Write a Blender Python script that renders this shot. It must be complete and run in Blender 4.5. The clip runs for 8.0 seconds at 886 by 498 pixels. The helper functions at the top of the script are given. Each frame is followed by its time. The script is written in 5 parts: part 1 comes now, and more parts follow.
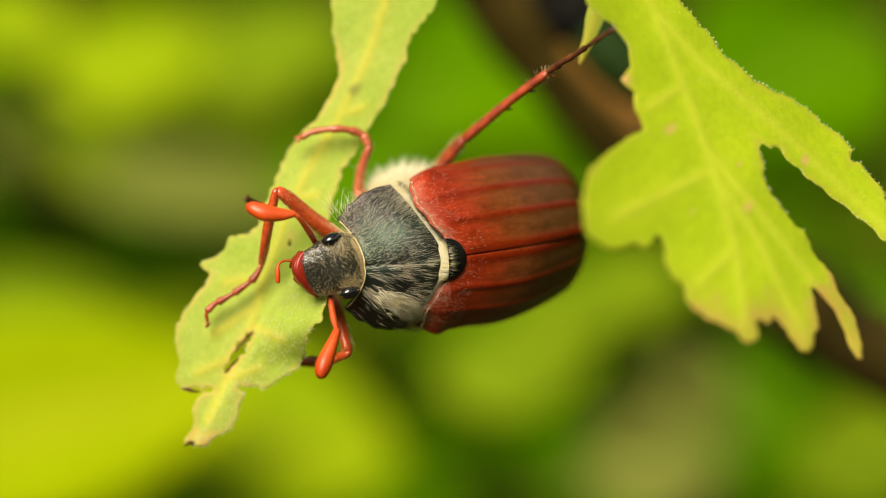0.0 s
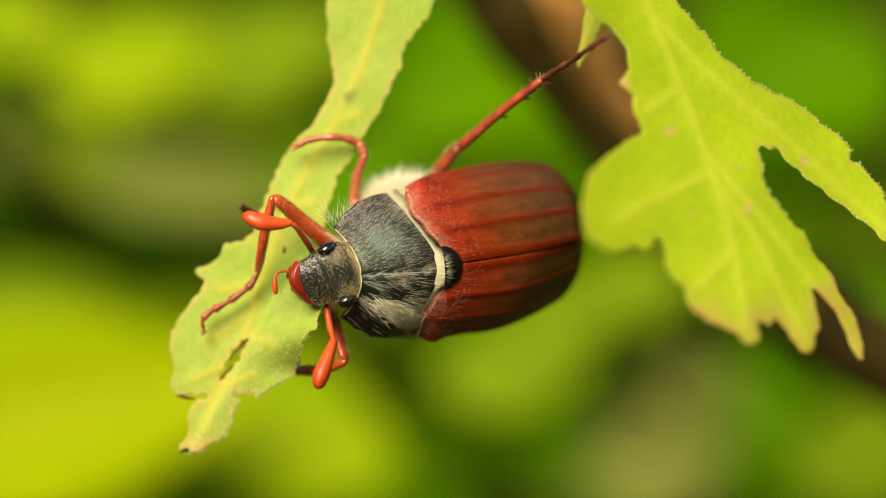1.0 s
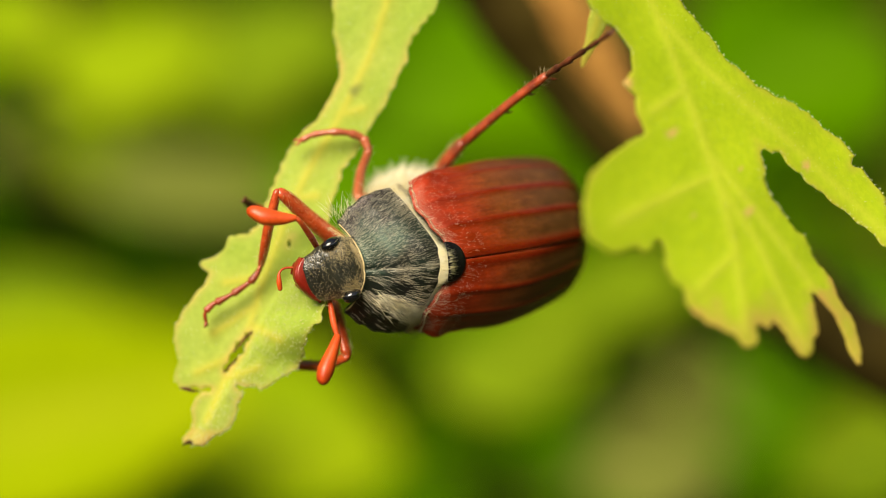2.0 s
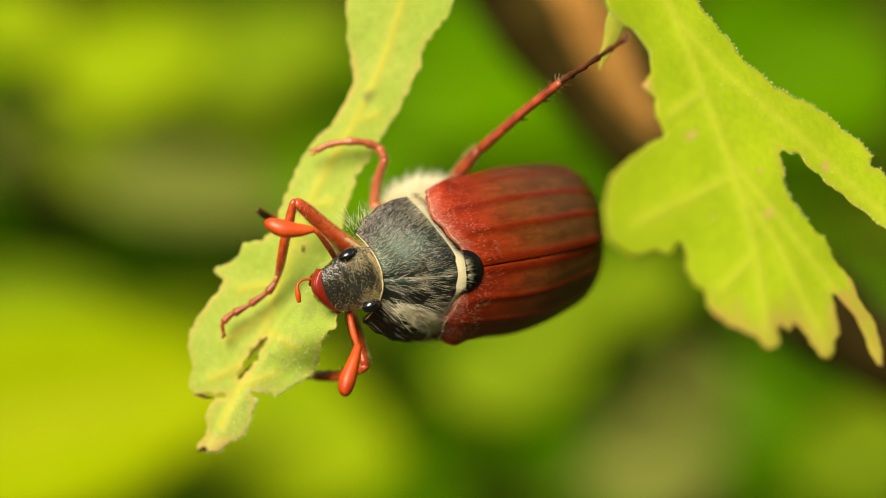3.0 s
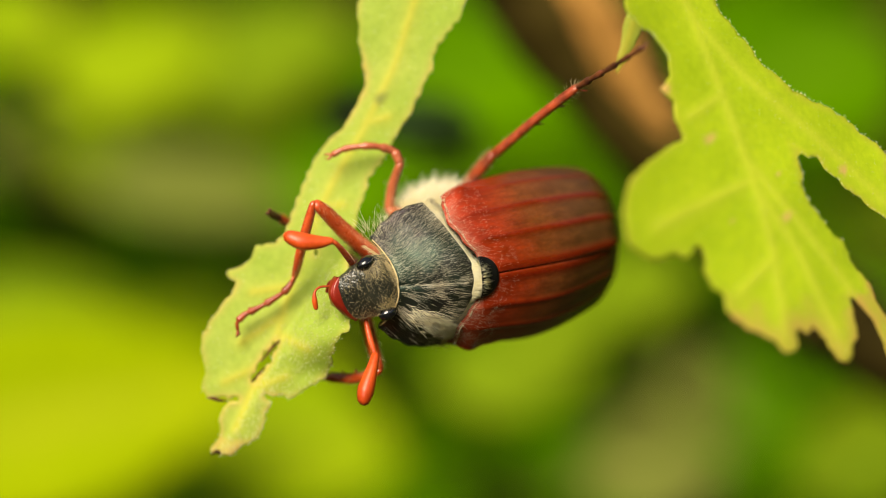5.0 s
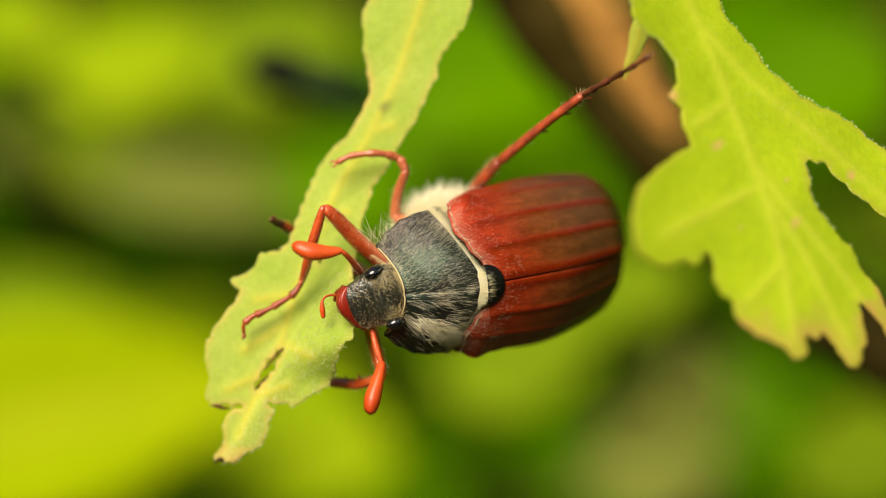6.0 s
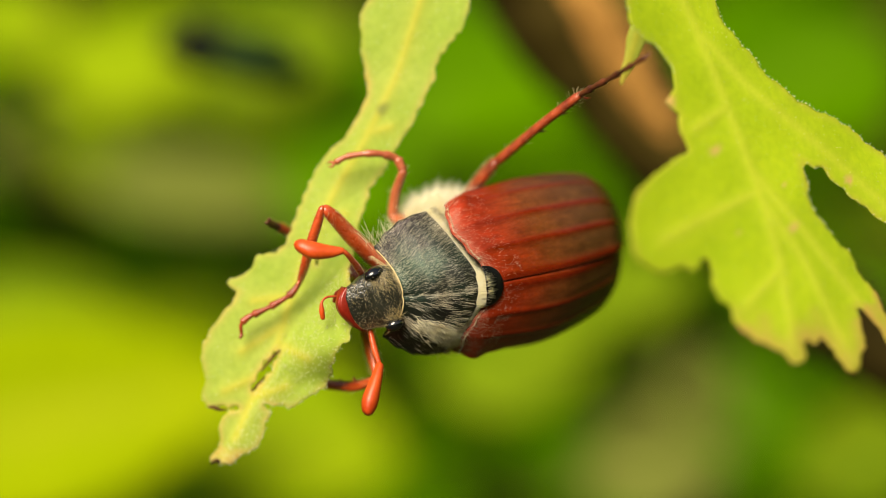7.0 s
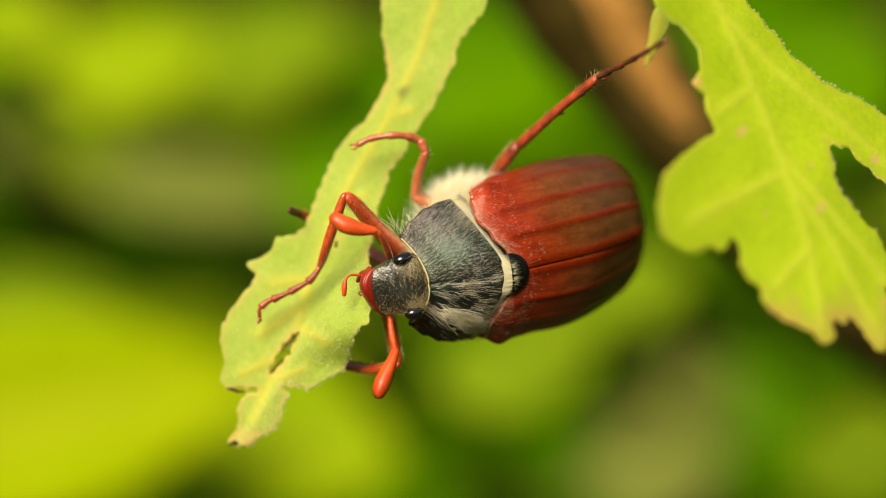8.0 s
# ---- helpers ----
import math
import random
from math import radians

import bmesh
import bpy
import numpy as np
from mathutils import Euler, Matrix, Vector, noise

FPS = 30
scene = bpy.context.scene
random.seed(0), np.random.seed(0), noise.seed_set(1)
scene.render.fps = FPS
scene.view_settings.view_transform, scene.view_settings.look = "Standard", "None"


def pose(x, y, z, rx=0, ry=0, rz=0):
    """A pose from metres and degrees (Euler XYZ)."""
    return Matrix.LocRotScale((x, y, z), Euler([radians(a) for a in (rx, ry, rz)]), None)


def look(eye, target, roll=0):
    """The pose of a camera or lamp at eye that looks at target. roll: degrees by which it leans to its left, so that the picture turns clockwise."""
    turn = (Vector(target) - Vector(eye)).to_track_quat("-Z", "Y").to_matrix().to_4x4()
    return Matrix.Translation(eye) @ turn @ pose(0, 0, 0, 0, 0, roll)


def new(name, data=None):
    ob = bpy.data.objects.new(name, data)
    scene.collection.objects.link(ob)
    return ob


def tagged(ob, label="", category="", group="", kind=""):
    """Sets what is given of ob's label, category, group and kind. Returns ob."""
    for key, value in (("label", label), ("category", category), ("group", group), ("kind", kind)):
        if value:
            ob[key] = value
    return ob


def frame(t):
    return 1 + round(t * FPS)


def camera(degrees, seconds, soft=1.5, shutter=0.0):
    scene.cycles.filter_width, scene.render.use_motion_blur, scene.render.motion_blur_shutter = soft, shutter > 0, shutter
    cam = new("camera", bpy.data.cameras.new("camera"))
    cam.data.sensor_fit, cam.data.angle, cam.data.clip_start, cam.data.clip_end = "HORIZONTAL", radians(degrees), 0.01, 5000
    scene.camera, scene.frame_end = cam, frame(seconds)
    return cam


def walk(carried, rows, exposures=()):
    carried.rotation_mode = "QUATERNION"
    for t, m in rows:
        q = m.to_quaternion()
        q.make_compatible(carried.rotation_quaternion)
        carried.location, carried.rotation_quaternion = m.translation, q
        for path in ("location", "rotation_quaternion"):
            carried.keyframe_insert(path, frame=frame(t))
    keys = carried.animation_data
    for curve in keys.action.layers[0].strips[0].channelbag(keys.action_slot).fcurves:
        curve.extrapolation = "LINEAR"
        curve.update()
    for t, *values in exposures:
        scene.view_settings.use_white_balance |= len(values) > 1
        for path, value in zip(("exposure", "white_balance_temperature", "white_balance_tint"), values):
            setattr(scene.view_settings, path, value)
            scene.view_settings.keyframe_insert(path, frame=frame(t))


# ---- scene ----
# A cockchafer on a leaf of a shrub, filmed close by a tripod camera; wind sways the twigs.
MM = 0.001
EYE_Z = 0.8          # camera height over the ground

cam = camera(20.0, 8.0, soft=0.85)
cam.data.dof.use_dof = True
cam.data.dof.focus_distance = 0.190
cam.data.dof.aperture_fstop = 8.2
walk(cam, [(0.0, pose(0, 0, EYE_Z, 90, 0, 0)), (8.0, pose(0, 0, EYE_Z, 90, 0, 0))],
     exposures=[(0.0, 0.70, 7750, 9), (8.0, 0.70, 7750, 9)])

# ---- light ----
SUN_DIR = Vector((-0.42, -0.96, 0.77)).normalized()
world = bpy.data.worlds.new("sky")
scene.world = world
world.use_nodes = True
sky = world.node_tree.nodes.new("ShaderNodeTexSky")
sky.sky_type = "NISHITA"
sky.sun_disc = False
sky.sun_elevation = math.asin(SUN_DIR.z)
sky.sun_rotation = math.atan2(SUN_DIR.x, SUN_DIR.y)
world.node_tree.links.new(sky.outputs["Color"], world.node_tree.nodes["Background"].inputs["Color"])
world.node_tree.nodes["Background"].inputs["Strength"].default_value = 0.10
sun_data = bpy.data.lights.new("sun", "SUN")
sun_data.energy, sun_data.angle, sun_data.color = 4.3, radians(34), (1.0, 0.94, 0.82)
sun = new("sun", sun_data)
sun.matrix_basis = look(SUN_DIR * 5, (0, 0, 0))


# ---- materials ----
def nodes_of(name):
    m = bpy.data.materials.new(name)
    m.use_nodes = True
    nt = m.node_tree
    return m, nt, nt.nodes["Principled BSDF"], nt.nodes["Material Output"]


def add(nt, kind, **values):
    n = nt.nodes.new(kind)
    for k, v in values.items():
        n.inputs[k].default_value = v
    return n


def grain(nt, scale, detail=4.0, rough=0.6, stretch=(1, 1, 1)):
    co = nt.nodes.new("ShaderNodeTexCoord")
    mp = add(nt, "ShaderNodeMapping", Scale=stretch)
    nt.links.new(co.outputs["Object"], mp.inputs["Vector"])
    n = add(nt, "ShaderNodeTexNoise", Scale=scale, Detail=detail, Roughness=rough)
    nt.links.new(mp.outputs["Vector"], n.inputs["Vector"])
    return n


def ramp(nt, source, stops):
    r = nt.nodes.new("ShaderNodeValToRGB")
    e = r.color_ramp.elements
    while len(e) < len(stops):
        e.new(0.5)
    for el, (p, c) in zip(e, stops):
        el.position, el.color = p, (*c, 1)
    nt.links.new(source, r.inputs["Fac"])
    return r


def mixed(nt, fac, a, b, blend="MIX"):
    n = nt.nodes.new("ShaderNodeMix")
    n.data_type, n.blend_type = "RGBA", blend
    for sock, v in ((n.inputs[0], fac), (n.inputs[6], a), (n.inputs[7], b)):
        if hasattr(v, "is_linked"):
            nt.links.new(v, sock)
        elif isinstance(v, tuple):
            sock.default_value = (*v, 1)
        else:
            sock.default_value = v
    return n.outputs[2]


def bumped(nt, bsdf, height, strength, distance):
    b = add(nt, "ShaderNodeBump", Strength=strength, Distance=distance)
    nt.links.new(height, b.inputs["Height"])
    nt.links.new(b.outputs["Normal"], bsdf.inputs["Normal"])
    return b


def speckled(name, dark, light, scale, roughness=0.5, bump=0.3, bump_mm=0.05, stretch=(1, 1, 1), coat=0.0, fine=9.0, gloss=0.5, tint=(1, 1, 1)):
    m, nt, p, out = nodes_of(name)
    a = grain(nt, scale, stretch=stretch)
    b = grain(nt, scale * fine, 2.0, stretch=stretch)
    r = ramp(nt, a.outputs["Fac"], [(0.3, dark), (0.72, light)])
    c = mixed(nt, 0.35, r.outputs["Color"], b.outputs["Fac"], "OVERLAY")
    nt.links.new(c, p.inputs["Base Color"])
    rr = ramp(nt, b.outputs["Fac"], [(0.3, (roughness * 0.8,) * 3), (0.7, (min(1, roughness * 1.25),) * 3)])
    nt.links.new(rr.outputs["Color"], p.inputs["Roughness"])
    p.inputs["Coat Weight"].default_value = coat
    p.inputs["Specular IOR Level"].default_value = gloss
    p.inputs["Specular Tint"].default_value = (*tint, 1)
    p.inputs["Coat Roughness"].default_value = 0.15
    bumped(nt, p, b.outputs["Fac"], bump, bump_mm * MM)
    return m


def leaf_material(name, young, old, vein, scale, through_light=0.5, rim=(0.55, 0.36, 0.07), gloss=0.4, blemish=(0.30, 0.34, 0.08)):
    """Leaf tissue: two tones of green, pale veins and a browned rim from mesh attributes, light passing through."""
    m, nt, p, out = nodes_of(name)
    a = grain(nt, scale)
    b = grain(nt, scale * 14, 3.0)
    info = nt.nodes.new("ShaderNodeObjectInfo")
    r = ramp(nt, a.outputs["Fac"], [(0.3, old), (0.7, young)])
    tone = ramp(nt, info.outputs["Random"], [(0.0, (0.86, 0.9, 0.8)), (1.0, (1.1, 1.06, 1.1))])
    c = mixed(nt, 1.0, r.outputs["Color"], tone.outputs["Color"], "MULTIPLY")
    c = mixed(nt, 0.25, c, b.outputs["Fac"], "OVERLAY")
    va = nt.nodes.new("ShaderNodeAttribute")
    va.attribute_name = "vein"
    c = mixed(nt, va.outputs["Fac"], c, vein)
    ra = nt.nodes.new("ShaderNodeAttribute")
    ra.attribute_name = "rim"
    spots = ramp(nt, a.outputs["Fac"], [(0.36, (0.25, 0.25, 0.25)), (0.58, (1, 1, 1))])
    f = mixed(nt, 1.0, ra.outputs["Color"], spots.outputs["Color"], "MULTIPLY")
    c = mixed(nt, f, c, rim)
    sa = nt.nodes.new("ShaderNodeAttribute")
    sa.attribute_name = "spot"
    c = mixed(nt, sa.outputs["Fac"], c, blemish)
    nt.links.new(c, p.inputs["Base Color"])
    p.inputs["Roughness"].default_value = 0.7
    p.inputs["Specular IOR Level"].default_value = gloss
    bm = bumped(nt, p, b.outputs["Fac"], 0.35, 0.08 * MM)
    tr = nt.nodes.new("ShaderNodeBsdfTranslucent")
    nt.links.new(c, tr.inputs["Color"])
    nt.links.new(bm.outputs["Normal"], tr.inputs["Normal"])
    mx = nt.nodes.new("ShaderNodeMixShader")
    mx.inputs[0].default_value = through_light
    nt.links.new(p.outputs["BSDF"], mx.inputs[1])
    nt.links.new(tr.outputs["BSDF"], mx.inputs[2])
    nt.links.new(mx.outputs["Shader"], out.inputs["Surface"])
    return m


def elytron_material():
    """Chestnut wing case: redder glossy ribs, dull brown powdered fields, pale scales and painted sheen toward the
    shoulder.
    """
    m, nt, p, out = nodes_of("wing_case")
    uv = nt.nodes.new("ShaderNodeUVMap")
    sep = nt.nodes.new("ShaderNodeSeparateXYZ")
    nt.links.new(uv.outputs["UV"], sep.inputs[0])
    ra = nt.nodes.new("ShaderNodeAttribute")
    ra.attribute_name = "rib"
    fine = grain(nt, 11000, 2.0, stretch=(0.5, 1, 1))
    along = add(nt, "ShaderNodeMapping", Scale=(5.0, 46.0, 1.0))
    nt.links.new(uv.outputs["UV"], along.inputs["Vector"])
    streak = add(nt, "ShaderNodeTexNoise", Scale=1.0, Detail=5.0, Roughness=0.65)
    nt.links.new(along.outputs["Vector"], streak.inputs["Vector"])
    broad = add(nt, "ShaderNodeMapping", Scale=(9.0, 14.0, 1.0))
    nt.links.new(uv.outputs["UV"], broad.inputs["Vector"])
    patch = add(nt, "ShaderNodeTexNoise", Scale=1.0, Detail=4.0, Roughness=0.7)
    nt.links.new(broad.outputs["Vector"], patch.inputs["Vector"])
    field = ramp(nt, sep.outputs["X"], [(0.0, (0.31, 0.021, 0.002)), (0.15, (0.24, 0.019, 0.002)), (0.34, (0.124, 0.033, 0.007)), (0.60, (0.094, 0.040, 0.012)), (1.0, (0.080, 0.037, 0.010))])
    blotch = ramp(nt, patch.outputs["Fac"], [(0.34, (0.62, 0.66, 0.7)), (0.68, (1.30, 1.18, 1.1))])
    mix_field = mixed(nt, 0.8, field.outputs["Color"], blotch.outputs["Color"], "MULTIPLY")
    lines = ramp(nt, streak.outputs["Fac"], [(0.30, (0.72, 0.72, 0.74)), (0.70, (1.22, 1.16, 1.1))])
    mix_field = mixed(nt, 0.7, mix_field, lines.outputs["Color"], "MULTIPLY")
    red = mixed(nt, ra.outputs["Fac"], mix_field, (0.135, 0.009, 0.0012))
    mottle = grain(nt, 4200, 4.0, stretch=(0.5, 1, 1))
    tone = ramp(nt, mottle.outputs["Fac"], [(0.34, (0.80, 0.78, 0.78)), (0.66, (1.12, 1.12, 1.1))])
    red = mixed(nt, 1.0, red, tone.outputs["Color"], "MULTIPLY")
    # short pale scales, thick at the front edge, thin and patchy behind; they also paint the shoulder sheen
    amount = ramp(nt, sep.outputs["X"], [(0.0, (0.75, 0.75, 0.75)), (0.03, (0.36, 0.36, 0.36)), (0.06, (0.09, 0.09, 0.09)), (0.12, (0.06, 0.06, 0.06)), (0.20, (0.05, 0.05, 0.05)), (0.5, (0.03, 0.03, 0.03)), (1.0, (0.015, 0.015, 0.015))])
    inner = ramp(nt, sep.outputs["Y"], [(0.30, (1, 1, 1)), (0.55, (0.70, 0.70, 0.70)), (0.70, (0.10, 0.10, 0.10))])
    thick = mixed(nt, 1.0, amount.outputs["Color"], inner.outputs["Color"], "MULTIPLY")
    bare = mixed(nt, ra.outputs["Fac"], thick, (0.02, 0.02, 0.02))
    worn = ramp(nt, patch.outputs["Fac"], [(0.36, (0.25, 0.25, 0.25)), (0.62, (1, 1, 1))])
    bare = mixed(nt, 1.0, bare, worn.outputs["Color"], "MULTIPLY")
    grains = ramp(nt, fine.outputs["Fac"], [(0.40, (0, 0, 0)), (0.66, (1, 1, 1))])
    dust_and_sheen = mixed(nt, 1.0, bare, grains.outputs["Color"], "MULTIPLY")
    col = mixed(nt, dust_and_sheen, red, (0.62, 0.40, 0.31))
    nt.links.new(col, p.inputs["Base Color"])
    ro = ramp(nt, ra.outputs["Fac"], [(0.0, (0.34, 0.34, 0.34)), (1.0, (0.24, 0.24, 0.24))])
    nt.links.new(ro.outputs["Color"], p.inputs["Roughness"])
    p.inputs["Coat Weight"].default_value = 0.12
    p.inputs["Coat Roughness"].default_value = 0.22
    p.inputs["Specular IOR Level"].default_value = 0.20
    p.inputs["Specular Tint"].default_value = (1.0, 0.80, 0.62, 1)
    bumped(nt, p, fine.outputs["Fac"], 0.3, 0.03 * MM)
    return m


def shield_material():
    """Black neck shield: punctured, with a green to plum metallic gloss."""
    m, nt, p, out = nodes_of("black_green_shell")
    a = grain(nt, 260, 3.0)
    b = grain(nt, 7500, 3.0)
    r = ramp(nt, a.outputs["Fac"], [(0.3, (0.005, 0.004, 0.005)), (0.7, (0.005, 0.014, 0.008))])
    nt.links.new(r.outputs["Color"], p.inputs["Base Color"])
    t = ramp(nt, a.outputs["Fac"], [(0.36, (0.95, 0.78, 0.80)), (0.50, (0.95, 0.95, 0.86)), (0.64, (0.62, 0.95, 0.78))])
    nt.links.new(t.outputs["Color"], p.inputs["Specular Tint"])
    rough = ramp(nt, b.outputs["Fac"], [(0.35, (0.28,) * 3), (0.65, (0.52,) * 3)])
    nt.links.new(rough.outputs["Color"], p.inputs["Roughness"])
    p.inputs["Specular IOR Level"].default_value = 0.55
    bumped(nt, p, b.outputs["Fac"], 0.8, 0.06 * MM)
    return m


def hair_material(name, colour, tip):
    m, nt, p, out = nodes_of(name)
    g = grain(nt, 900, 2.0)
    r = ramp(nt, g.outputs["Fac"], [(0.3, colour), (0.7, tip)])
    nt.links.new(r.outputs["Color"], p.inputs["Base Color"])
    p.inputs["Roughness"].default_value = 0.45
    tr = nt.nodes.new("ShaderNodeBsdfTranslucent")
    nt.links.new(r.outputs["Color"], tr.inputs["Color"])
    mx = nt.nodes.new("ShaderNodeMixShader")
    mx.inputs[0].default_value = 0.5
    nt.links.new(p.outputs["BSDF"], mx.inputs[1])
    nt.links.new(tr.outputs["BSDF"], mx.inputs[2])
    nt.links.new(mx.outputs["Shader"], out.inputs["Surface"])
    return m


LEAF_EATEN = leaf_material("leaf_pale_yellow_green", (0.57, 0.68, 0.135), (0.45, 0.60, 0.075), (0.78, 0.67, 0.08), 160, rim=(0.80, 0.56, 0.17))
LEAF_LOBED = leaf_material("leaf_yellow_green", (0.51, 0.66, 0.026), (0.38, 0.54, 0.017), (0.68, 0.72, 0.07), 130, rim=(0.62, 0.40, 0.11), gloss=0.2, blemish=(0.74, 0.50, 0.17))
# background leaf greens from bright to dull, picked leaf by leaf
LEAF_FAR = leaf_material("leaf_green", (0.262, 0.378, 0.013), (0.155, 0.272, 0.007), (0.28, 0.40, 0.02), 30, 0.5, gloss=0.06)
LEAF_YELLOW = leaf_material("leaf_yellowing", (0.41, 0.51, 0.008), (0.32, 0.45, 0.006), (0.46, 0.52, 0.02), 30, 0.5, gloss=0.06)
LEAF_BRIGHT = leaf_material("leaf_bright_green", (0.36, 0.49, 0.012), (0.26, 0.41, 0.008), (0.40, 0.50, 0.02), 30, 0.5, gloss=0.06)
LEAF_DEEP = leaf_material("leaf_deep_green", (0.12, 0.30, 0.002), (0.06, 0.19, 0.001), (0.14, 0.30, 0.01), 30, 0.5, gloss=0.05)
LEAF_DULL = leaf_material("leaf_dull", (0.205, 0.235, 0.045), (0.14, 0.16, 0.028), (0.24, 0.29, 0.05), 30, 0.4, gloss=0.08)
ELYTRON = elytron_material()
BLACK_GREEN = shield_material()
HEAD_SHELL = speckled("dark_head_shell", (0.005, 0.006, 0.004), (0.024, 0.026, 0.017), 600, 0.34, 1.0, 0.10, coat=0.2, fine=8, gloss=0.8)
SHINY_BLACK = speckled("shiny_black", (0.003, 0.003, 0.003), (0.009, 0.009, 0.010), 500, 0.12, 0.05, 0.02, coat=0.2)
SCUTELLUM = speckled("black_scutellum", (0.002, 0.002, 0.002), (0.006, 0.006, 0.006), 500, 0.42, 0.3, 0.04, gloss=0.2)
RED_SHELL = speckled("red_shell", (0.14, 0.006, 0.003), (0.30, 0.020, 0.006), 500, 0.38, 0.3, 0.05, coat=0.15)
LEG_RED = speckled("red_brown_leg", (0.26, 0.022, 0.005), (0.58, 0.085, 0.020), 450, 0.30, 0.45, 0.12, stretch=(1, 1, 1), coat=0.35)
CLUB = speckled("orange_red_club", (0.42, 0.040, 0.006), (0.60, 0.075, 0.010), 380, 0.42, 0.2, 0.03)
LEG_PALE = speckled("brown_pink_leg", (0.26, 0.045, 0.014), (0.50, 0.14, 0.060), 450, 0.35, 0.4, 0.1, coat=0.2)
BROWN_FOOT = speckled("dark_brown_foot", (0.030, 0.008, 0.004), (0.17, 0.045, 0.018), 700, 0.4, 0.4, 0.06, coat=0.1)
LEG_DEEP = speckled("deep_red_leg", (0.13, 0.014, 0.004), (0.44, 0.070, 0.020), 900, 0.34, 0.6, 0.12, coat=0.2)
DARK_LEG = speckled("dark_red_foot", (0.06, 0.008, 0.002), (0.30, 0.042, 0.008), 500, 0.3, 0.3, 0.05, coat=0.3)
BELLY = speckled("hairy_underside", (0.86, 0.78, 0.50), (0.95, 0.90, 0.68), 700, 0.8, 0.5, 0.1)
HAIR = hair_material("cream_hair", (0.96, 0.90, 0.64), (0.99, 0.96, 0.80))
HAIR_PALE = hair_material("pale_hair", (0.80, 0.73, 0.56), (0.95, 0.91, 0.78))
HAIR_GOLD = hair_material("golden_hair", (0.70, 0.57, 0.29), (0.90, 0.80, 0.54))
LEAF_HAIR = hair_material("leaf_down", (0.88, 0.88, 0.50), (0.96, 0.96, 0.74))
COLLAR = speckled("golden_collar", (0.46, 0.33, 0.14), (0.78, 0.64, 0.38), 900, 0.5, 0.4, 0.05)
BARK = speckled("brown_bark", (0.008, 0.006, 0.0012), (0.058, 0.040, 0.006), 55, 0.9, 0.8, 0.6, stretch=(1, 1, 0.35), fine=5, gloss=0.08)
SOIL = speckled("leaf_litter", (0.03, 0.028, 0.012), (0.11, 0.10, 0.035), 9, 0.95, 0.9, 8.0, gloss=0.1)
DARK_BODY = speckled("black_insect_body", (0.003, 0.003, 0.003), (0.008, 0.007, 0.005), 400, 0.8, 0.3, 0.05, gloss=0.1)
GREEN_BODY = speckled("dark_green_abdomen", (0.006, 0.018, 0.002), (0.013, 0.038, 0.003), 400, 0.7, 0.3, 0.05, gloss=0.15)
# near-black colour carries the shade between the hedge leaves
THICKET_SHADE = speckled("thicket_shade", (0.010, 0.011, 0.003), (0.035, 0.04, 0.009), 7, 0.95, 0.6, 20.0, gloss=0.05)
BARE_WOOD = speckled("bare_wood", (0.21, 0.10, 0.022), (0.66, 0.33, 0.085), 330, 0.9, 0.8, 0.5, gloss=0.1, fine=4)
BROWNED = speckled("browned_leaf_edge", (0.03, 0.014, 0.006), (0.13, 0.062, 0.02), 700, 0.9, 0.6, 0.1, gloss=0.1)


# ---- mesh helpers ----
def mesh_object(name, data, material, parent=None, label="", smooth=True):
    data.materials.append(material)
    if smooth:
        data.polygons.foreach_set("use_smooth", [True] * len(data.polygons))
    ob = new(name, data)
    if parent:
        ob.parent = parent
    return tagged(ob, label)


def part(name, bm, material, parent=None, label="", smooth=True):
    data = bpy.data.meshes.new(name)
    bmesh.ops.recalc_face_normals(bm, faces=bm.faces)
    bm.to_mesh(data)
    bm.free()
    return mesh_object(name, data, material, parent, label, smooth)


def smoothstep(a, b, x):
    t = min(1.0, max(0.0, (x - a) / (b - a)))
    return t * t * (3 - 2 * t)


def curve_at(knots, u):
    """Smooth value at u through (u, value) knots."""
    for (u0, a), (u1, b) in zip(knots, knots[1:]):
        if u <= u1:
            return a + (b - a) * smoothstep(u0, u1, u)
    return knots[-1][1]


def spline(points, n):
    """Catmull-Rom through tuples of equal length, n steps a span."""
    pts = [np.array(p, float) for p in points]
    pts = [2 * pts[0] - pts[1]] + pts + [2 * pts[-1] - pts[-2]]
    res = []
    for i in range(1, len(pts) - 2):
        p0, p1, p2, p3 = pts[i - 1:i + 3]
        for k in range(n):
            t = k / n
            res.append(0.5 * (2 * p1 + (p2 - p0) * t + (2 * p0 - 5 * p1 + 4 * p2 - p3) * t * t + (3 * p1 - p0 - 3 * p2 + p3) * t ** 3))
    res.append(pts[-2])
    return res


def tube(bm, rows, sides=10, flat=1.0, scale=MM):
    """A closed tube through rows of (x, y, z, radius); flat squeezes it across."""
    rings = []
    side = None
    for i, row in enumerate(rows):
        p = Vector(row[:3])
        a, b = Vector(rows[max(0, i - 1)][:3]), Vector(rows[min(len(rows) - 1, i + 1)][:3])
        d = (b - a).normalized()
        if side is None:
            side = d.orthogonal().normalized()
        side = (side - d * side.dot(d)).normalized()
        up = d.cross(side)
        ring = []
        for k in range(sides):
            w = 2 * math.pi * k / sides
            ring.append(bm.verts.new((p + (side * math.cos(w) + up * (math.sin(w) * flat)) * row[3]) * scale))
        rings.append(ring)
    for r0, r1 in zip(rings, rings[1:]):
        for k in range(sides):
            bm.faces.new((r0[k], r0[(k + 1) % sides], r1[(k + 1) % sides], r1[k]))
    bm.faces.new(rings[0][::-1])
    bm.faces.new(rings[-1])
    return bm


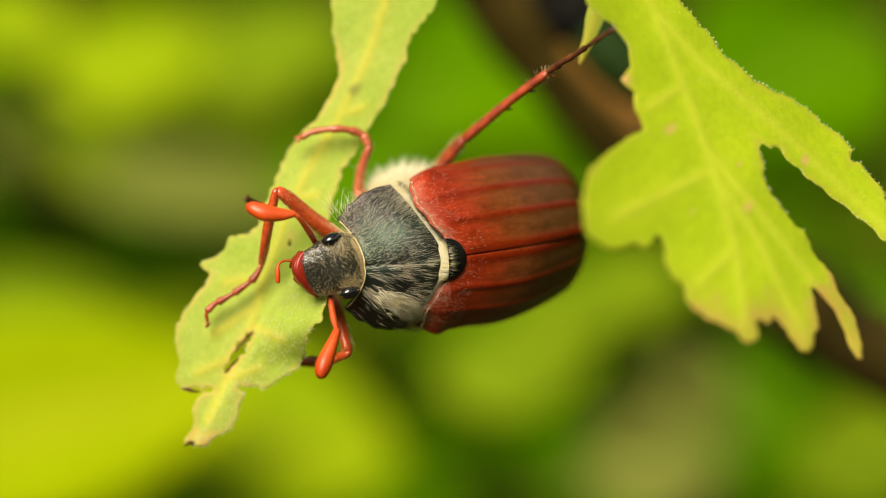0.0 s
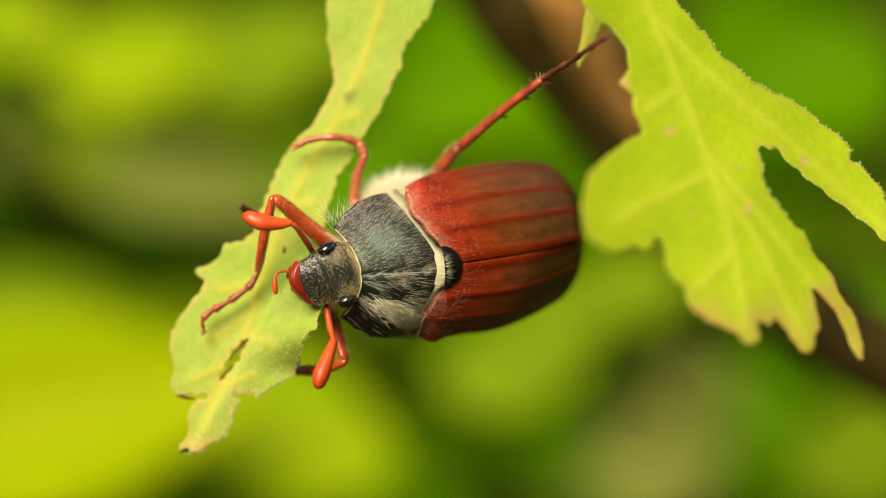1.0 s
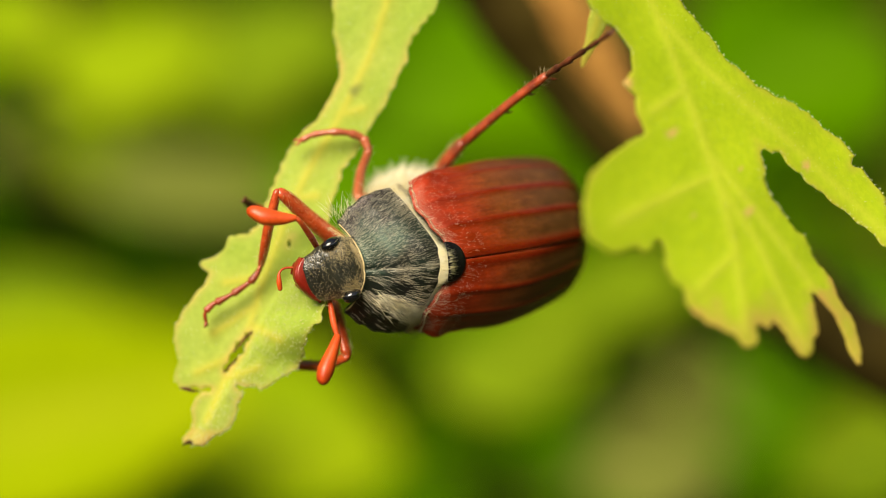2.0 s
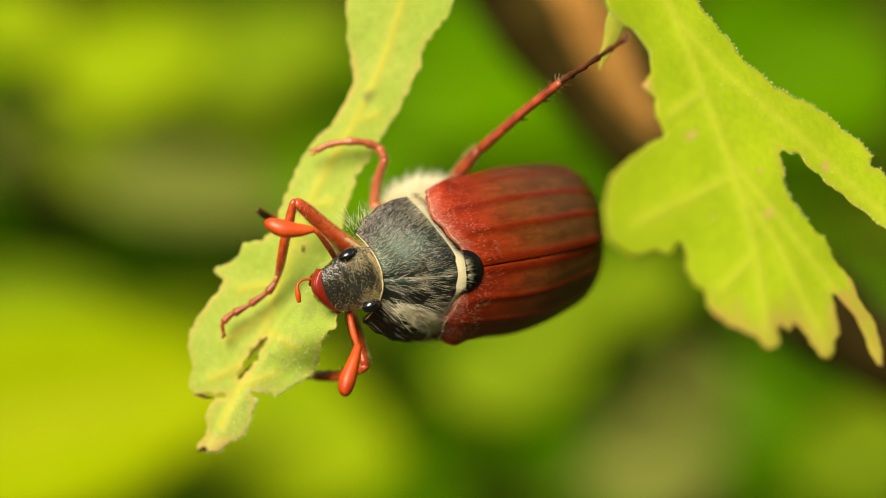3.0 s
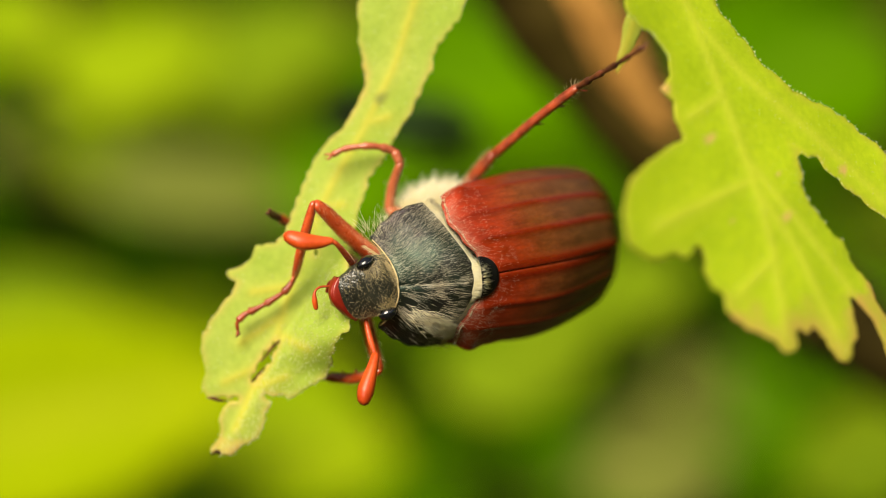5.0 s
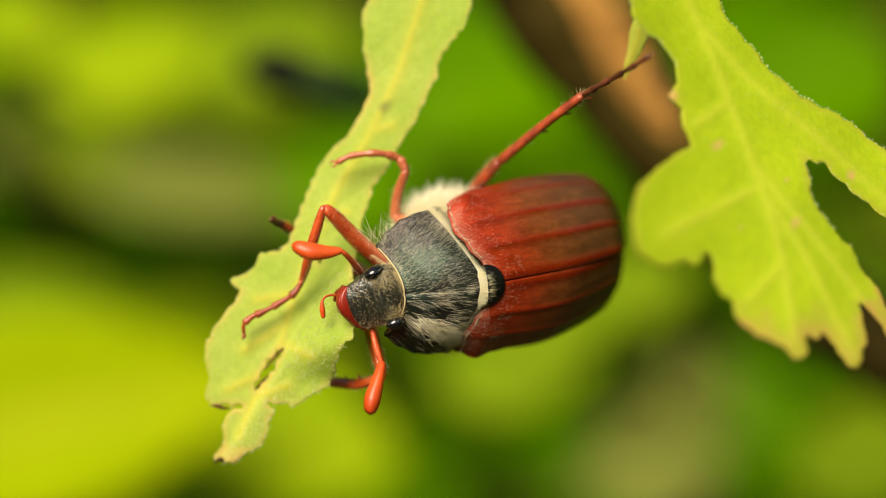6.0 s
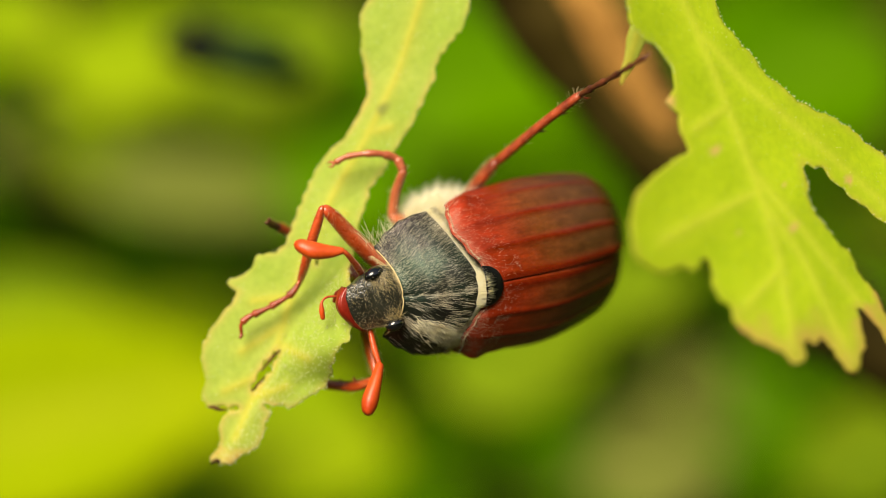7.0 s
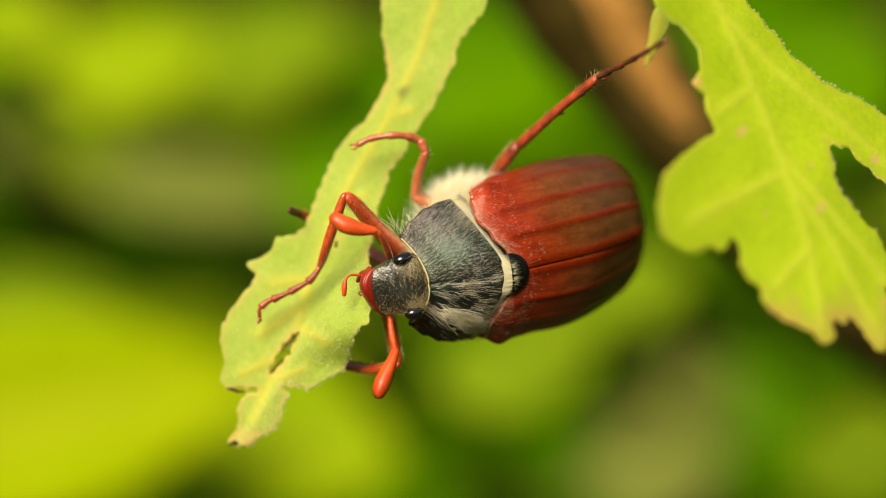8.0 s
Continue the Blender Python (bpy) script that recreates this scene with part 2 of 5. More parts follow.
def rounded(points, n=6):
    """Spline rows with the ends drawn in to a rounded tip."""
    rows = [tuple(r) for r in spline(points, n)]
    a, b = rows[0], rows[-1]
    d0 = (Vector(a[:3]) - Vector(rows[1][:3])).normalized() * a[3]
    d1 = (Vector(b[:3]) - Vector(rows[-2][:3])).normalized() * b[3]
    cap0 = [(*(Vector(a[:3]) + d0 * 0.9), a[3] * 0.25), (*(Vector(a[:3]) + d0 * 0.55), a[3] * 0.75)]
    cap1 = [(*(Vector(b[:3]) + d1 * 0.55), b[3] * 0.75), (*(Vector(b[:3]) + d1 * 0.9), b[3] * 0.25)]
    return cap0 + rows + cap1


def surface(name, nu, nv, shape, material, parent, label="", thick=0.0, ribs=None, closed=False):
    """A sheet from shape(u, v) in mm with UVs, thickened inward; ribs(u, v) fills the rib attribute."""
    verts, uvs, rib = [], [], []
    for i in range(nu + 1):
        for j in range(nv + (0 if closed else 1)):
            u, v = i / nu, j / nv
            verts.append(tuple(c * MM for c in shape(u, v)))
            uvs.append((u, v))
            rib.append(ribs(u, v) if ribs else 0.0)
    w = nv if closed else nv + 1
    faces = []
    for i in range(nu):
        for j in range(nv):
            j2 = (j + 1) % w
            faces.append((i * w + j, i * w + j2, (i + 1) * w + j2, (i + 1) * w + j))
    data = bpy.data.meshes.new(name)
    data.from_pydata(verts, [], faces)
    layer = data.uv_layers.new(name="UVMap")
    for loop in data.loops:
        layer.data[loop.index].uv = uvs[loop.vertex_index]
    if ribs:
        at = data.attributes.new("rib", "FLOAT", "POINT")
        at.data.foreach_set("value", rib)
    data.update()
    if sum(f.normal.z for f in data.polygons) < 0:
        data.flip_normals()
    ob = mesh_object(name, data, material, parent, label)
    if thick:
        s = ob.modifiers.new("thickness", "SOLIDIFY")
        s.thickness, s.offset = thick * MM, -1
    return ob


def ellipsoid(name, centre, radii, material, parent, label="", turn=None, seg=24):
    bm = bmesh.new()
    bmesh.ops.create_uvsphere(bm, u_segments=seg, v_segments=seg * 2 // 3, radius=1)
    m = Matrix.Translation(Vector(centre) * MM) @ (turn or Matrix()) @ Matrix.Diagonal((*[r * MM for r in radii], 1))
    bmesh.ops.transform(bm, matrix=m, verts=bm.verts)
    return part(name, bm, material, parent, label)


def hair_coat(name, roots, material, parent, label="", width=0.035):
    """Bristles as tapered three-sided slivers; roots are (place, direction, length) in mm."""
    verts, faces = [], []
    for p, d, length in roots:
        p, d = Vector(p), Vector(d).normalized()
        s = d.orthogonal().normalized()
        t = d.cross(s)
        bend = Vector((random.uniform(-1, 1), random.uniform(-1, 1), random.uniform(-1, 1))) * 0.16 * length
        n = len(verts)
        for k in range(3):
            w = 2 * math.pi * k / 3
            o = (s * math.cos(w) + t * math.sin(w)) * width
            verts.append((p + o) * MM)
        for k in range(3):
            w = 2 * math.pi * k / 3
            o = (s * math.cos(w) + t * math.sin(w)) * width * 0.7
            verts.append((p + d * length * 0.55 + bend * 0.35 + o) * MM)
        verts.append((p + d * length + bend) * MM)
        for k in range(3):
            k2 = (k + 1) % 3
            faces += [(n + k, n + k2, n + 3 + k2, n + 3 + k), (n + 3 + k, n + 3 + k2, n + 6)]
    data = bpy.data.meshes.new(name)
    data.from_pydata([tuple(v) for v in verts], [], faces)
    ob = mesh_object(name, data, material, parent, label)
    ob["kind"] = "stuff"
    return ob


# ---- leaves ----
def capsule_field(X, Z, chains):
    """Signed distance to the union of tapered strokes; each chain is (x, z, radius) knots in mm."""
    best = np.full(X.shape, 1e9)
    for chain in chains:
        for (x0, z0, r0), (x1, z1, r1) in zip(chain, chain[1:]):
            dx, dz = x1 - x0, z1 - z0
            t = np.clip(((X - x0) * dx + (Z - z0) * dz) / (dx * dx + dz * dz + 1e-9), 0, 1)
            best = np.minimum(best, np.hypot(X - x0 - t * dx, Z - z0 - t * dz) - (r0 + (r1 - r0) * t))
    return best


def lobed_blade(name, lobes, cuts, veins, depth, material, parent, step=0.3, thick=0.22, teeth=0.16, label="", brown_below=-99.0, blemishes=(), rim_share=0.4):
    """A lobed leaf blade: the union of strokes along its lobes less bites and holes, with raised veins. depth(x, z) bends it."""
    knots = np.array([k for c in lobes for k in c])
    x0, z0 = (knots[:, :2] - knots[:, 2:]).min(0) - 1
    x1, z1 = (knots[:, :2] + knots[:, 2:]).max(0) + 1
    nx, nz = int((x1 - x0) / step) + 2, int((z1 - z0) / step) + 2
    X, Z = np.meshgrid(x0 + np.arange(nx) * step, z0 + np.arange(nz) * step, indexing="ij")
    F = capsule_field(X, Z, lobes)
    F = F + teeth * (np.sin(2.1 * X + 1.3 * Z) * np.sin(1.7 * Z - 0.9 * X + 0.6) + 0.6 * np.sin(5.3 * X - 2.2 * Z) * np.sin(4.1 * Z + 2.7 * X))
    if cuts:
        F = np.maximum(F, -(capsule_field(X, Z, cuts) + 0.1 * np.sin(5 * X + 4 * Z)))
    index, verts2, polys = {}, [], []

    def vertex(key, x, z):
        if key not in index:
            index[key] = len(verts2)
            verts2.append((x, z))
        return index[key]

    inside = F < 0
    for i, j in zip(*np.nonzero(inside[:-1, :-1] | inside[1:, :-1] | inside[:-1, 1:] | inside[1:, 1:])):
        ring = [(i, j), (i + 1, j), (i + 1, j + 1), (i, j + 1)]
        poly = []
        for a, b in zip(ring, ring[1:] + ring[:1]):
            fa, fb = F[a], F[b]
            if fa < 0:
                poly.append(vertex(a, X[a], Z[a]))
            if (fa < 0) != (fb < 0):
                t = fa / (fa - fb)
                poly.append(vertex((min(a, b), max(a, b)), X[a] + t * (X[b] - X[a]), Z[a] + t * (Z[b] - Z[a])))
        if len(poly) > 2:
            polys.append(poly)
    P = np.array(verts2)
    fv = capsule_field(P[:, 0], P[:, 1], [[(*p[:2], 0.0) for p in v] for v in veins])
    fe = capsule_field(P[:, 0], P[:, 1], lobes)
    if cuts:
        fe = np.maximum(fe, -capsule_field(P[:, 0], P[:, 1], cuts))
    vein = np.exp(-(fv / 0.30) ** 2)
    ridge = 0.07 * vein + 0.05 * np.exp(-(fv / 1.1) ** 2)
    wave = 0.06 * np.sin(P[:, 0] * 0.9 + 0.4) * np.sin(P[:, 1] * 0.75) + 0.02 * np.sin(P[:, 0] * 2.9) * np.sin(P[:, 1] * 3.3 + 1)
    Y = np.array([depth(x, z) for x, z in P]) + wave
    n = len(P)
    top = np.c_[P[:, 0], Y - ridge, P[:, 1]] * MM
    low = np.c_[P[:, 0], Y + thick, P[:, 1]] * MM
    faces = [tuple(p) for p in polys] + [tuple(n + k for k in p[::-1]) for p in polys]
    seen = {}
    for p in polys:
        for a, b in zip(p, p[1:] + p[:1]):
            if (b, a) in seen:
                seen.pop((b, a))
            else:
                seen[(a, b)] = True
    faces += [(b, a, n + a, n + b) for a, b in seen]
    data = bpy.data.meshes.new(name)
    data.from_pydata(np.vstack([top, low]).tolist(), [], faces)
    rim = np.clip(1 + (fe - 0.1) / np.where(P[:, 1] < brown_below, 1.9, 0.8), 0, 1) ** 1.5
    rim = rim * np.where(P[:, 1] < brown_below + 1.5 * np.sin(P[:, 0] * 0.8), 1.0, rim_share)
    spot = np.zeros(n)
    for x, z, r in blemishes:
        away = np.hypot(P[:, 0] - x, P[:, 1] - z) + 0.12 * np.sin(4 * P[:, 0] + 3 * P[:, 1])
        spot = np.maximum(spot, np.clip(1.5 - away / r, 0, 1))
    for key, values in (("spot", spot), ("vein", np.clip(vein * 0.45 + 0.15 * np.exp(-(fv / 1.0) ** 2), 0, 1)), ("rim", rim)):
        at = data.attributes.new(key, "FLOAT", "POINT")
        at.data.foreach_set("value", np.r_[values, values].astype(np.float32))
    data.update()
    ob = mesh_object(name, data, material, parent, label)
    edge = P[np.unique([k for pair in seen for k in pair])]
    return ob, edge, P


def ovate_leaf(length, width, fold, droop):
    """Mesh data of a toothed oval leaf lying along +x, its face toward +z; metres."""
    nu, nv = 26, 10
    verts, faces, vein = [], [], []
    for i in range(nu + 1):
        u = i / nu
        w = 0.5 * width * (math.sin(math.pi * u ** 0.8) ** 0.75 + 0.01) * (1 + 0.05 * math.sin(u * 75))
        for j in range(nv + 1):
            v = 2 * j / nv - 1
            side = abs(math.sin(math.pi * (u * 7 - abs(v) * 1.6)))
            verts.append((u * length, v * w, fold * w * abs(v) ** 1.3 - droop * length * u * u + 0.012 * length * (1 - side) * abs(v)))
            vein.append(max(math.exp(-(v * 7) ** 2), 0.45 * (1 - smoothstep(0, 0.16, side))))
    w = nv + 1
    for i in range(nu):
        for j in range(nv):
            faces.append((i * w + j, (i + 1) * w + j, (i + 1) * w + j + 1, i * w + j + 1))
    data = bpy.data.meshes.new("leaf")
    data.from_pydata(verts, [], faces)
    at = data.attributes.new("vein", "FLOAT", "POINT")
    at.data.foreach_set("value", vein)
    data.polygons.foreach_set("use_smooth", [True] * len(data.polygons))
    data.update()
    return data


# ---- ground and thicket ----
def build_ground():
    n = 60
    verts, faces = [], []
    for i in range(n + 1):
        for j in range(n + 1):
            a, b = 2 * i / n - 1, 2 * j / n - 1
            x, y = 300 * a * abs(a) ** 2.5, 300 * b * abs(b) ** 2.5
            verts.append((x, y, 0.03 * noise.noise((x * 2, y * 2, 0)) + 0.012 * noise.noise((x * 9, y * 9, 3))))
    for i in range(n):
        for j in range(n):
            faces.append((i * (n + 1) + j, (i + 1) * (n + 1) + j, (i + 1) * (n + 1) + j + 1, i * (n + 1) + j + 1))
    data = bpy.data.meshes.new("ground")
    data.from_pydata(verts, [], faces)
    tagged(mesh_object("ground", data, SOIL), "dark brown soil and leaf litter under the shrubs", "ground", kind="structure")


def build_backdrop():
    """Sheet painted as thicket shade: tall behind leaves, low and unseen on open side."""
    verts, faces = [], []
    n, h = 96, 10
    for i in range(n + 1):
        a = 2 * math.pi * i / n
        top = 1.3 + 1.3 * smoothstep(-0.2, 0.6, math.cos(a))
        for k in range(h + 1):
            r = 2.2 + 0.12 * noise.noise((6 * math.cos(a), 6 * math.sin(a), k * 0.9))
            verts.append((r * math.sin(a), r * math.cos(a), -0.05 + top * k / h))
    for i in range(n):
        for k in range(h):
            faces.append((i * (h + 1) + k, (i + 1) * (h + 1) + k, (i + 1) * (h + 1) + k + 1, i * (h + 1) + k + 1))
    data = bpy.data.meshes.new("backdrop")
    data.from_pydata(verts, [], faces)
    tagged(mesh_object("backdrop", data, THICKET_SHADE), "dark sheet coloured as the shade inside a leafy thicket", "thicket", kind="structure")


def build_far_foliage():
    """Uncounted leaves of the hedge behind the shrub."""
    rng = random.Random(4)
    verts, faces = [], []
    for i in range(7200):
        y = rng.uniform(1.1, 1.9)
        c = Vector((rng.uniform(-1.0, 1.0) * y * 0.6, y, rng.uniform(0.25, 1.45)))
        if i >= 2600:      # unseen leaves added round the flanks and the open side
            a, r = rng.uniform(0.55, 2 * math.pi - 0.55), rng.uniform(1.5, 2.1)
            c = Vector((r * math.sin(a), r * math.cos(a), rng.uniform(0.05, 1.2 + 0.5 * smoothstep(-0.2, 0.6, math.cos(a)))))
        s = rng.uniform(0.025, 0.05)
        m = Matrix.Translation(c) @ Euler((rng.uniform(-1.0, 0.5), rng.uniform(-0.8, 0.8), rng.uniform(0, 6.3))).to_matrix().to_4x4()
        n = len(verts)
        for x, z, d in ((-1, 0, 0), (-0.4, 0.5, 0.1), (0.4, 0.45, 0.1), (1, 0, -0.15), (0.4, -0.45, 0.1), (-0.4, -0.5, 0.1), (0, 0, 0)):
            verts.append(tuple(m @ Vector((x * s, d * s, z * s))))
        faces += [(n + a, n + (a + 1) % 6, n + 6) for a in range(6)]
    data = bpy.data.meshes.new("hedge_leaves")
    data.from_pydata(verts, [], faces)
    tagged(mesh_object("hedge_leaves", data, LEAF_DEEP), "dense green leaves of a distant hedge", "foliage", kind="stuff")


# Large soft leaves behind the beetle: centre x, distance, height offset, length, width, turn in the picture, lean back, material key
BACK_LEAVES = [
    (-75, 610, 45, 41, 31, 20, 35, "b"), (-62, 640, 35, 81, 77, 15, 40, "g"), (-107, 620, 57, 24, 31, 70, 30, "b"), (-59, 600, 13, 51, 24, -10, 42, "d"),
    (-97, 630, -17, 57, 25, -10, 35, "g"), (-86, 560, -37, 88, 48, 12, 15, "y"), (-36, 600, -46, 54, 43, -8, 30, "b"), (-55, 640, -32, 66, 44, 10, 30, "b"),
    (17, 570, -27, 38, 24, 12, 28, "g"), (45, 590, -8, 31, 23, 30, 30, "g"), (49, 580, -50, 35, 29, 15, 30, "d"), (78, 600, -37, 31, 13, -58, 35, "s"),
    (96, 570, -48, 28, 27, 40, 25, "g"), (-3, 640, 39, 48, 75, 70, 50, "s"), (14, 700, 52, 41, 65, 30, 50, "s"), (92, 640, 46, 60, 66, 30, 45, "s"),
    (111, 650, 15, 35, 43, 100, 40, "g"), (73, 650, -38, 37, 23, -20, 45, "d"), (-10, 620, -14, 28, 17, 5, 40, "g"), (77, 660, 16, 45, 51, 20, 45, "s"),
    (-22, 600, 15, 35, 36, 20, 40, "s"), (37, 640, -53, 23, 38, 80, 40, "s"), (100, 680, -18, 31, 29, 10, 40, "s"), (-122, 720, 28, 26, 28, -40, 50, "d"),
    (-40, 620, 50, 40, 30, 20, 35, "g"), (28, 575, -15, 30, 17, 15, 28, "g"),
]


def build_back_leaves():
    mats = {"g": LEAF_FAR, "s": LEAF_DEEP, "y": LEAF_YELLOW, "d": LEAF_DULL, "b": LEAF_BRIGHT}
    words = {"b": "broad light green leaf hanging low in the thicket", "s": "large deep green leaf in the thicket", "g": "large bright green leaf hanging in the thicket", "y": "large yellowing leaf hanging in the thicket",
             "d": "dull grey-green leaf in the thicket"}
    rng = random.Random(9)
    bases = []
    for row in BACK_LEAVES:
        x, d, h, length, width = (0.62 * c for c in row[:5])
        turn, lean, key = row[5:]
        leaf = new("background_leaf")
        fold, droop = rng.uniform(0.1, 0.3), rng.uniform(0.02, 0.14)
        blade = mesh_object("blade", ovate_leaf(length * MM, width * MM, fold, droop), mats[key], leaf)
        s = blade.modifiers.new("thickness", "SOLIDIFY")
        s.thickness = 0.3 * MM
        bm = bmesh.new()
        tube(bm, [(-7, 0, -3, 0.6), (-3, 0, -1, 0.5)] + [(length * u, 0, -droop * length * u * u - 0.3, 0.5 - 0.4 * u) for u in (0, 0.25, 0.5, 0.75, 0.97)], 7)
        part("midrib", bm, mats[key], leaf)
        leaf.matrix_basis = (Matrix.Translation((x * MM, d * MM, EYE_Z + h * MM)) @ pose(0, 0, 0, 90 - lean, 0, 0) @ pose(0, 0, 0, 0, 0, turn)
                             @ Matrix.Translation((-0.5 * length * MM, 0, 0)))
        bases.append(leaf.matrix_basis @ Vector((-0.007, 0, -0.003)))
        tagged(leaf, words[key], "leaf", group="thicket leaves")
    for x, d, h, length, width, turn, lean, key in ((52, 316, -26, 17, 13, 200, 25, "g"), (60, 330, -8, 14, 9, 140, 30, "s")):
        leaf = new("background_leaf")
        blade = mesh_object("blade", ovate_leaf(length * MM, width * MM, 0.2, 0.1), mats[key], leaf)
        blade.modifiers.new("thickness", "SOLIDIFY").thickness = 0.3 * MM
        bm = bmesh.new()
        tube(bm, [(-4, 0, -6, 0.5), (-2, 0, -2, 0.45)] + [(length * u, 0, -0.1 * length * u * u - 0.3, 0.4 - 0.3 * u) for u in (0, 0.3, 0.6, 0.95)], 7)
        part("midrib", bm, mats[key], leaf)
        leaf.matrix_basis = (Matrix.Translation((x * MM, d * MM, EYE_Z + h * MM)) @ pose(0, 0, 0, 90 - lean, 0, 0) @ pose(0, 0, 0, 0, 0, turn)
                             @ Matrix.Translation((-0.5 * length * MM, 0, 0)))
        tagged(leaf, "small green leaf on the blurred branch", "leaf", group="thicket leaves")
    bush = tagged(new("thicket_bush"), "brown-stemmed bush carrying the blurred leaves", "bush")
    stems = [(-72, 480, 10), (-16, 490, -14), (43, 485, 12), (87, 475, -8)]
    for x, y, bend in stems:
        bm = bmesh.new()
        tube(bm, spline([(x - bend * 3, y + 40, -10, 7), (x + bend, y + 15, 350, 5.5), (x, y, 800, 4), (x + bend, y - 5, 1050, 2)], 8), 9)
        part("stem", bm, BARK, bush)
    for b in bases:
        x, y, bend = min(stems, key=lambda q: abs(q[0] - b.x * 1000))
        p = b / MM
        bm = bmesh.new()
        tube(bm, spline([(x, y, p.z - 30, 1.6), ((x + p.x) / 2, (y + p.y) / 2 + 8, p.z - 10, 1.3), (p.x, p.y, p.z, 1.0)], 5), 7)
        part("twig", bm, BARK, bush)


def build_insect():
    """A dark insect that flies through behind the shrub, far out of focus."""
    fly = tagged(new("flying_insect"), "dark blurred insect flying behind the shrub", "insect")
    ellipsoid("abdomen", (-3.4, 0, 0), (6.4, 2.8, 2.6), GREEN_BODY, fly, "dark green abdomen")
    ellipsoid("thorax", (2.4, 0, 0.2), (3.0, 2.9, 2.9), DARK_BODY, fly)
    ellipsoid("insect_head", (5.4, 0, -0.3), (1.6, 2.0, 1.8), DARK_BODY, fly)
    for s in (-1, 1):
        ellipsoid("wing", (-3.5, 1.4 * s, 2.2), (4.6, 1.5, 0.12), DARK_BODY, fly, turn=pose(0, 0, 0, 0, 0, -12 * s))
    return fly


# ---- the shrub's own branch ----
def build_branch():
    branch = new("shrub_branch")
    tagged(branch, "brown woody shrub branch with rough bark, out of focus", "branch")
    k = 0.76
    rows = spline([(230, 60, -1180, 10), (190, 40, -400, 9), (140, 16, -80, 7.5), (80, 6, -27, 6.4), (54, 2, -11.5, 5.9), (39.5, 0, 1, 5.8), (24, 0, 18, 7.0),
                   (9, -3, 36.5, 7.7), (-2, -6, 58, 7.5), (-8, -12, 80, 5.5)], 20)
    bm = bmesh.new()
    tube(bm, [(k * r[0], k * r[1], k * r[2], k * r[3]) for r in rows], 36)
    for v in bm.verts:         # furrowed, flaking bark
        c = Vector(v.co) / MM
        near = min(rows, key=lambda r: (c - Vector(r[:3]) * k).length_squared)
        out = (c - Vector(near[:3]) * k).normalized()
        lump = 0.45 * noise.noise(c * 0.22) + 0.30 * noise.noise(Vector((c.x * 0.9, c.y * 0.9, c.z * 0.35 + c.x * 0.3)))
        v.co += out * lump * MM * 1.5
    part("stem", bm, BARK, branch)
    for name, pts in (("twig", [(-2, -12, 78, 1.8), (-3, -22, 76, 1.5), (-4.5, -38, 70, 1.0)]), ("twig", [(-1, -10, 74, 1.6), (12, -22, 66, 1.2), (20, -36, 58, 0.9)])):
        bm = bmesh.new()
        tube(bm, rounded([tuple(k * c for c in p) for p in pts]), 8)
        part(name, bm, BARK, branch)
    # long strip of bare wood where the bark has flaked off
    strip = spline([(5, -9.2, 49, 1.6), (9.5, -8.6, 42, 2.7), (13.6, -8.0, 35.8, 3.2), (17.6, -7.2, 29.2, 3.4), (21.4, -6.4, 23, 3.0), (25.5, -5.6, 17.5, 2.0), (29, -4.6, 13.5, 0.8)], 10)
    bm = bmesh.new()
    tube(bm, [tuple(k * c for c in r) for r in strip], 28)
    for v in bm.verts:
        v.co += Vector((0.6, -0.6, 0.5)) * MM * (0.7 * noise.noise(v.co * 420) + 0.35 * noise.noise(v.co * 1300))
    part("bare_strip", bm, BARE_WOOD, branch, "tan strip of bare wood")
    return branch


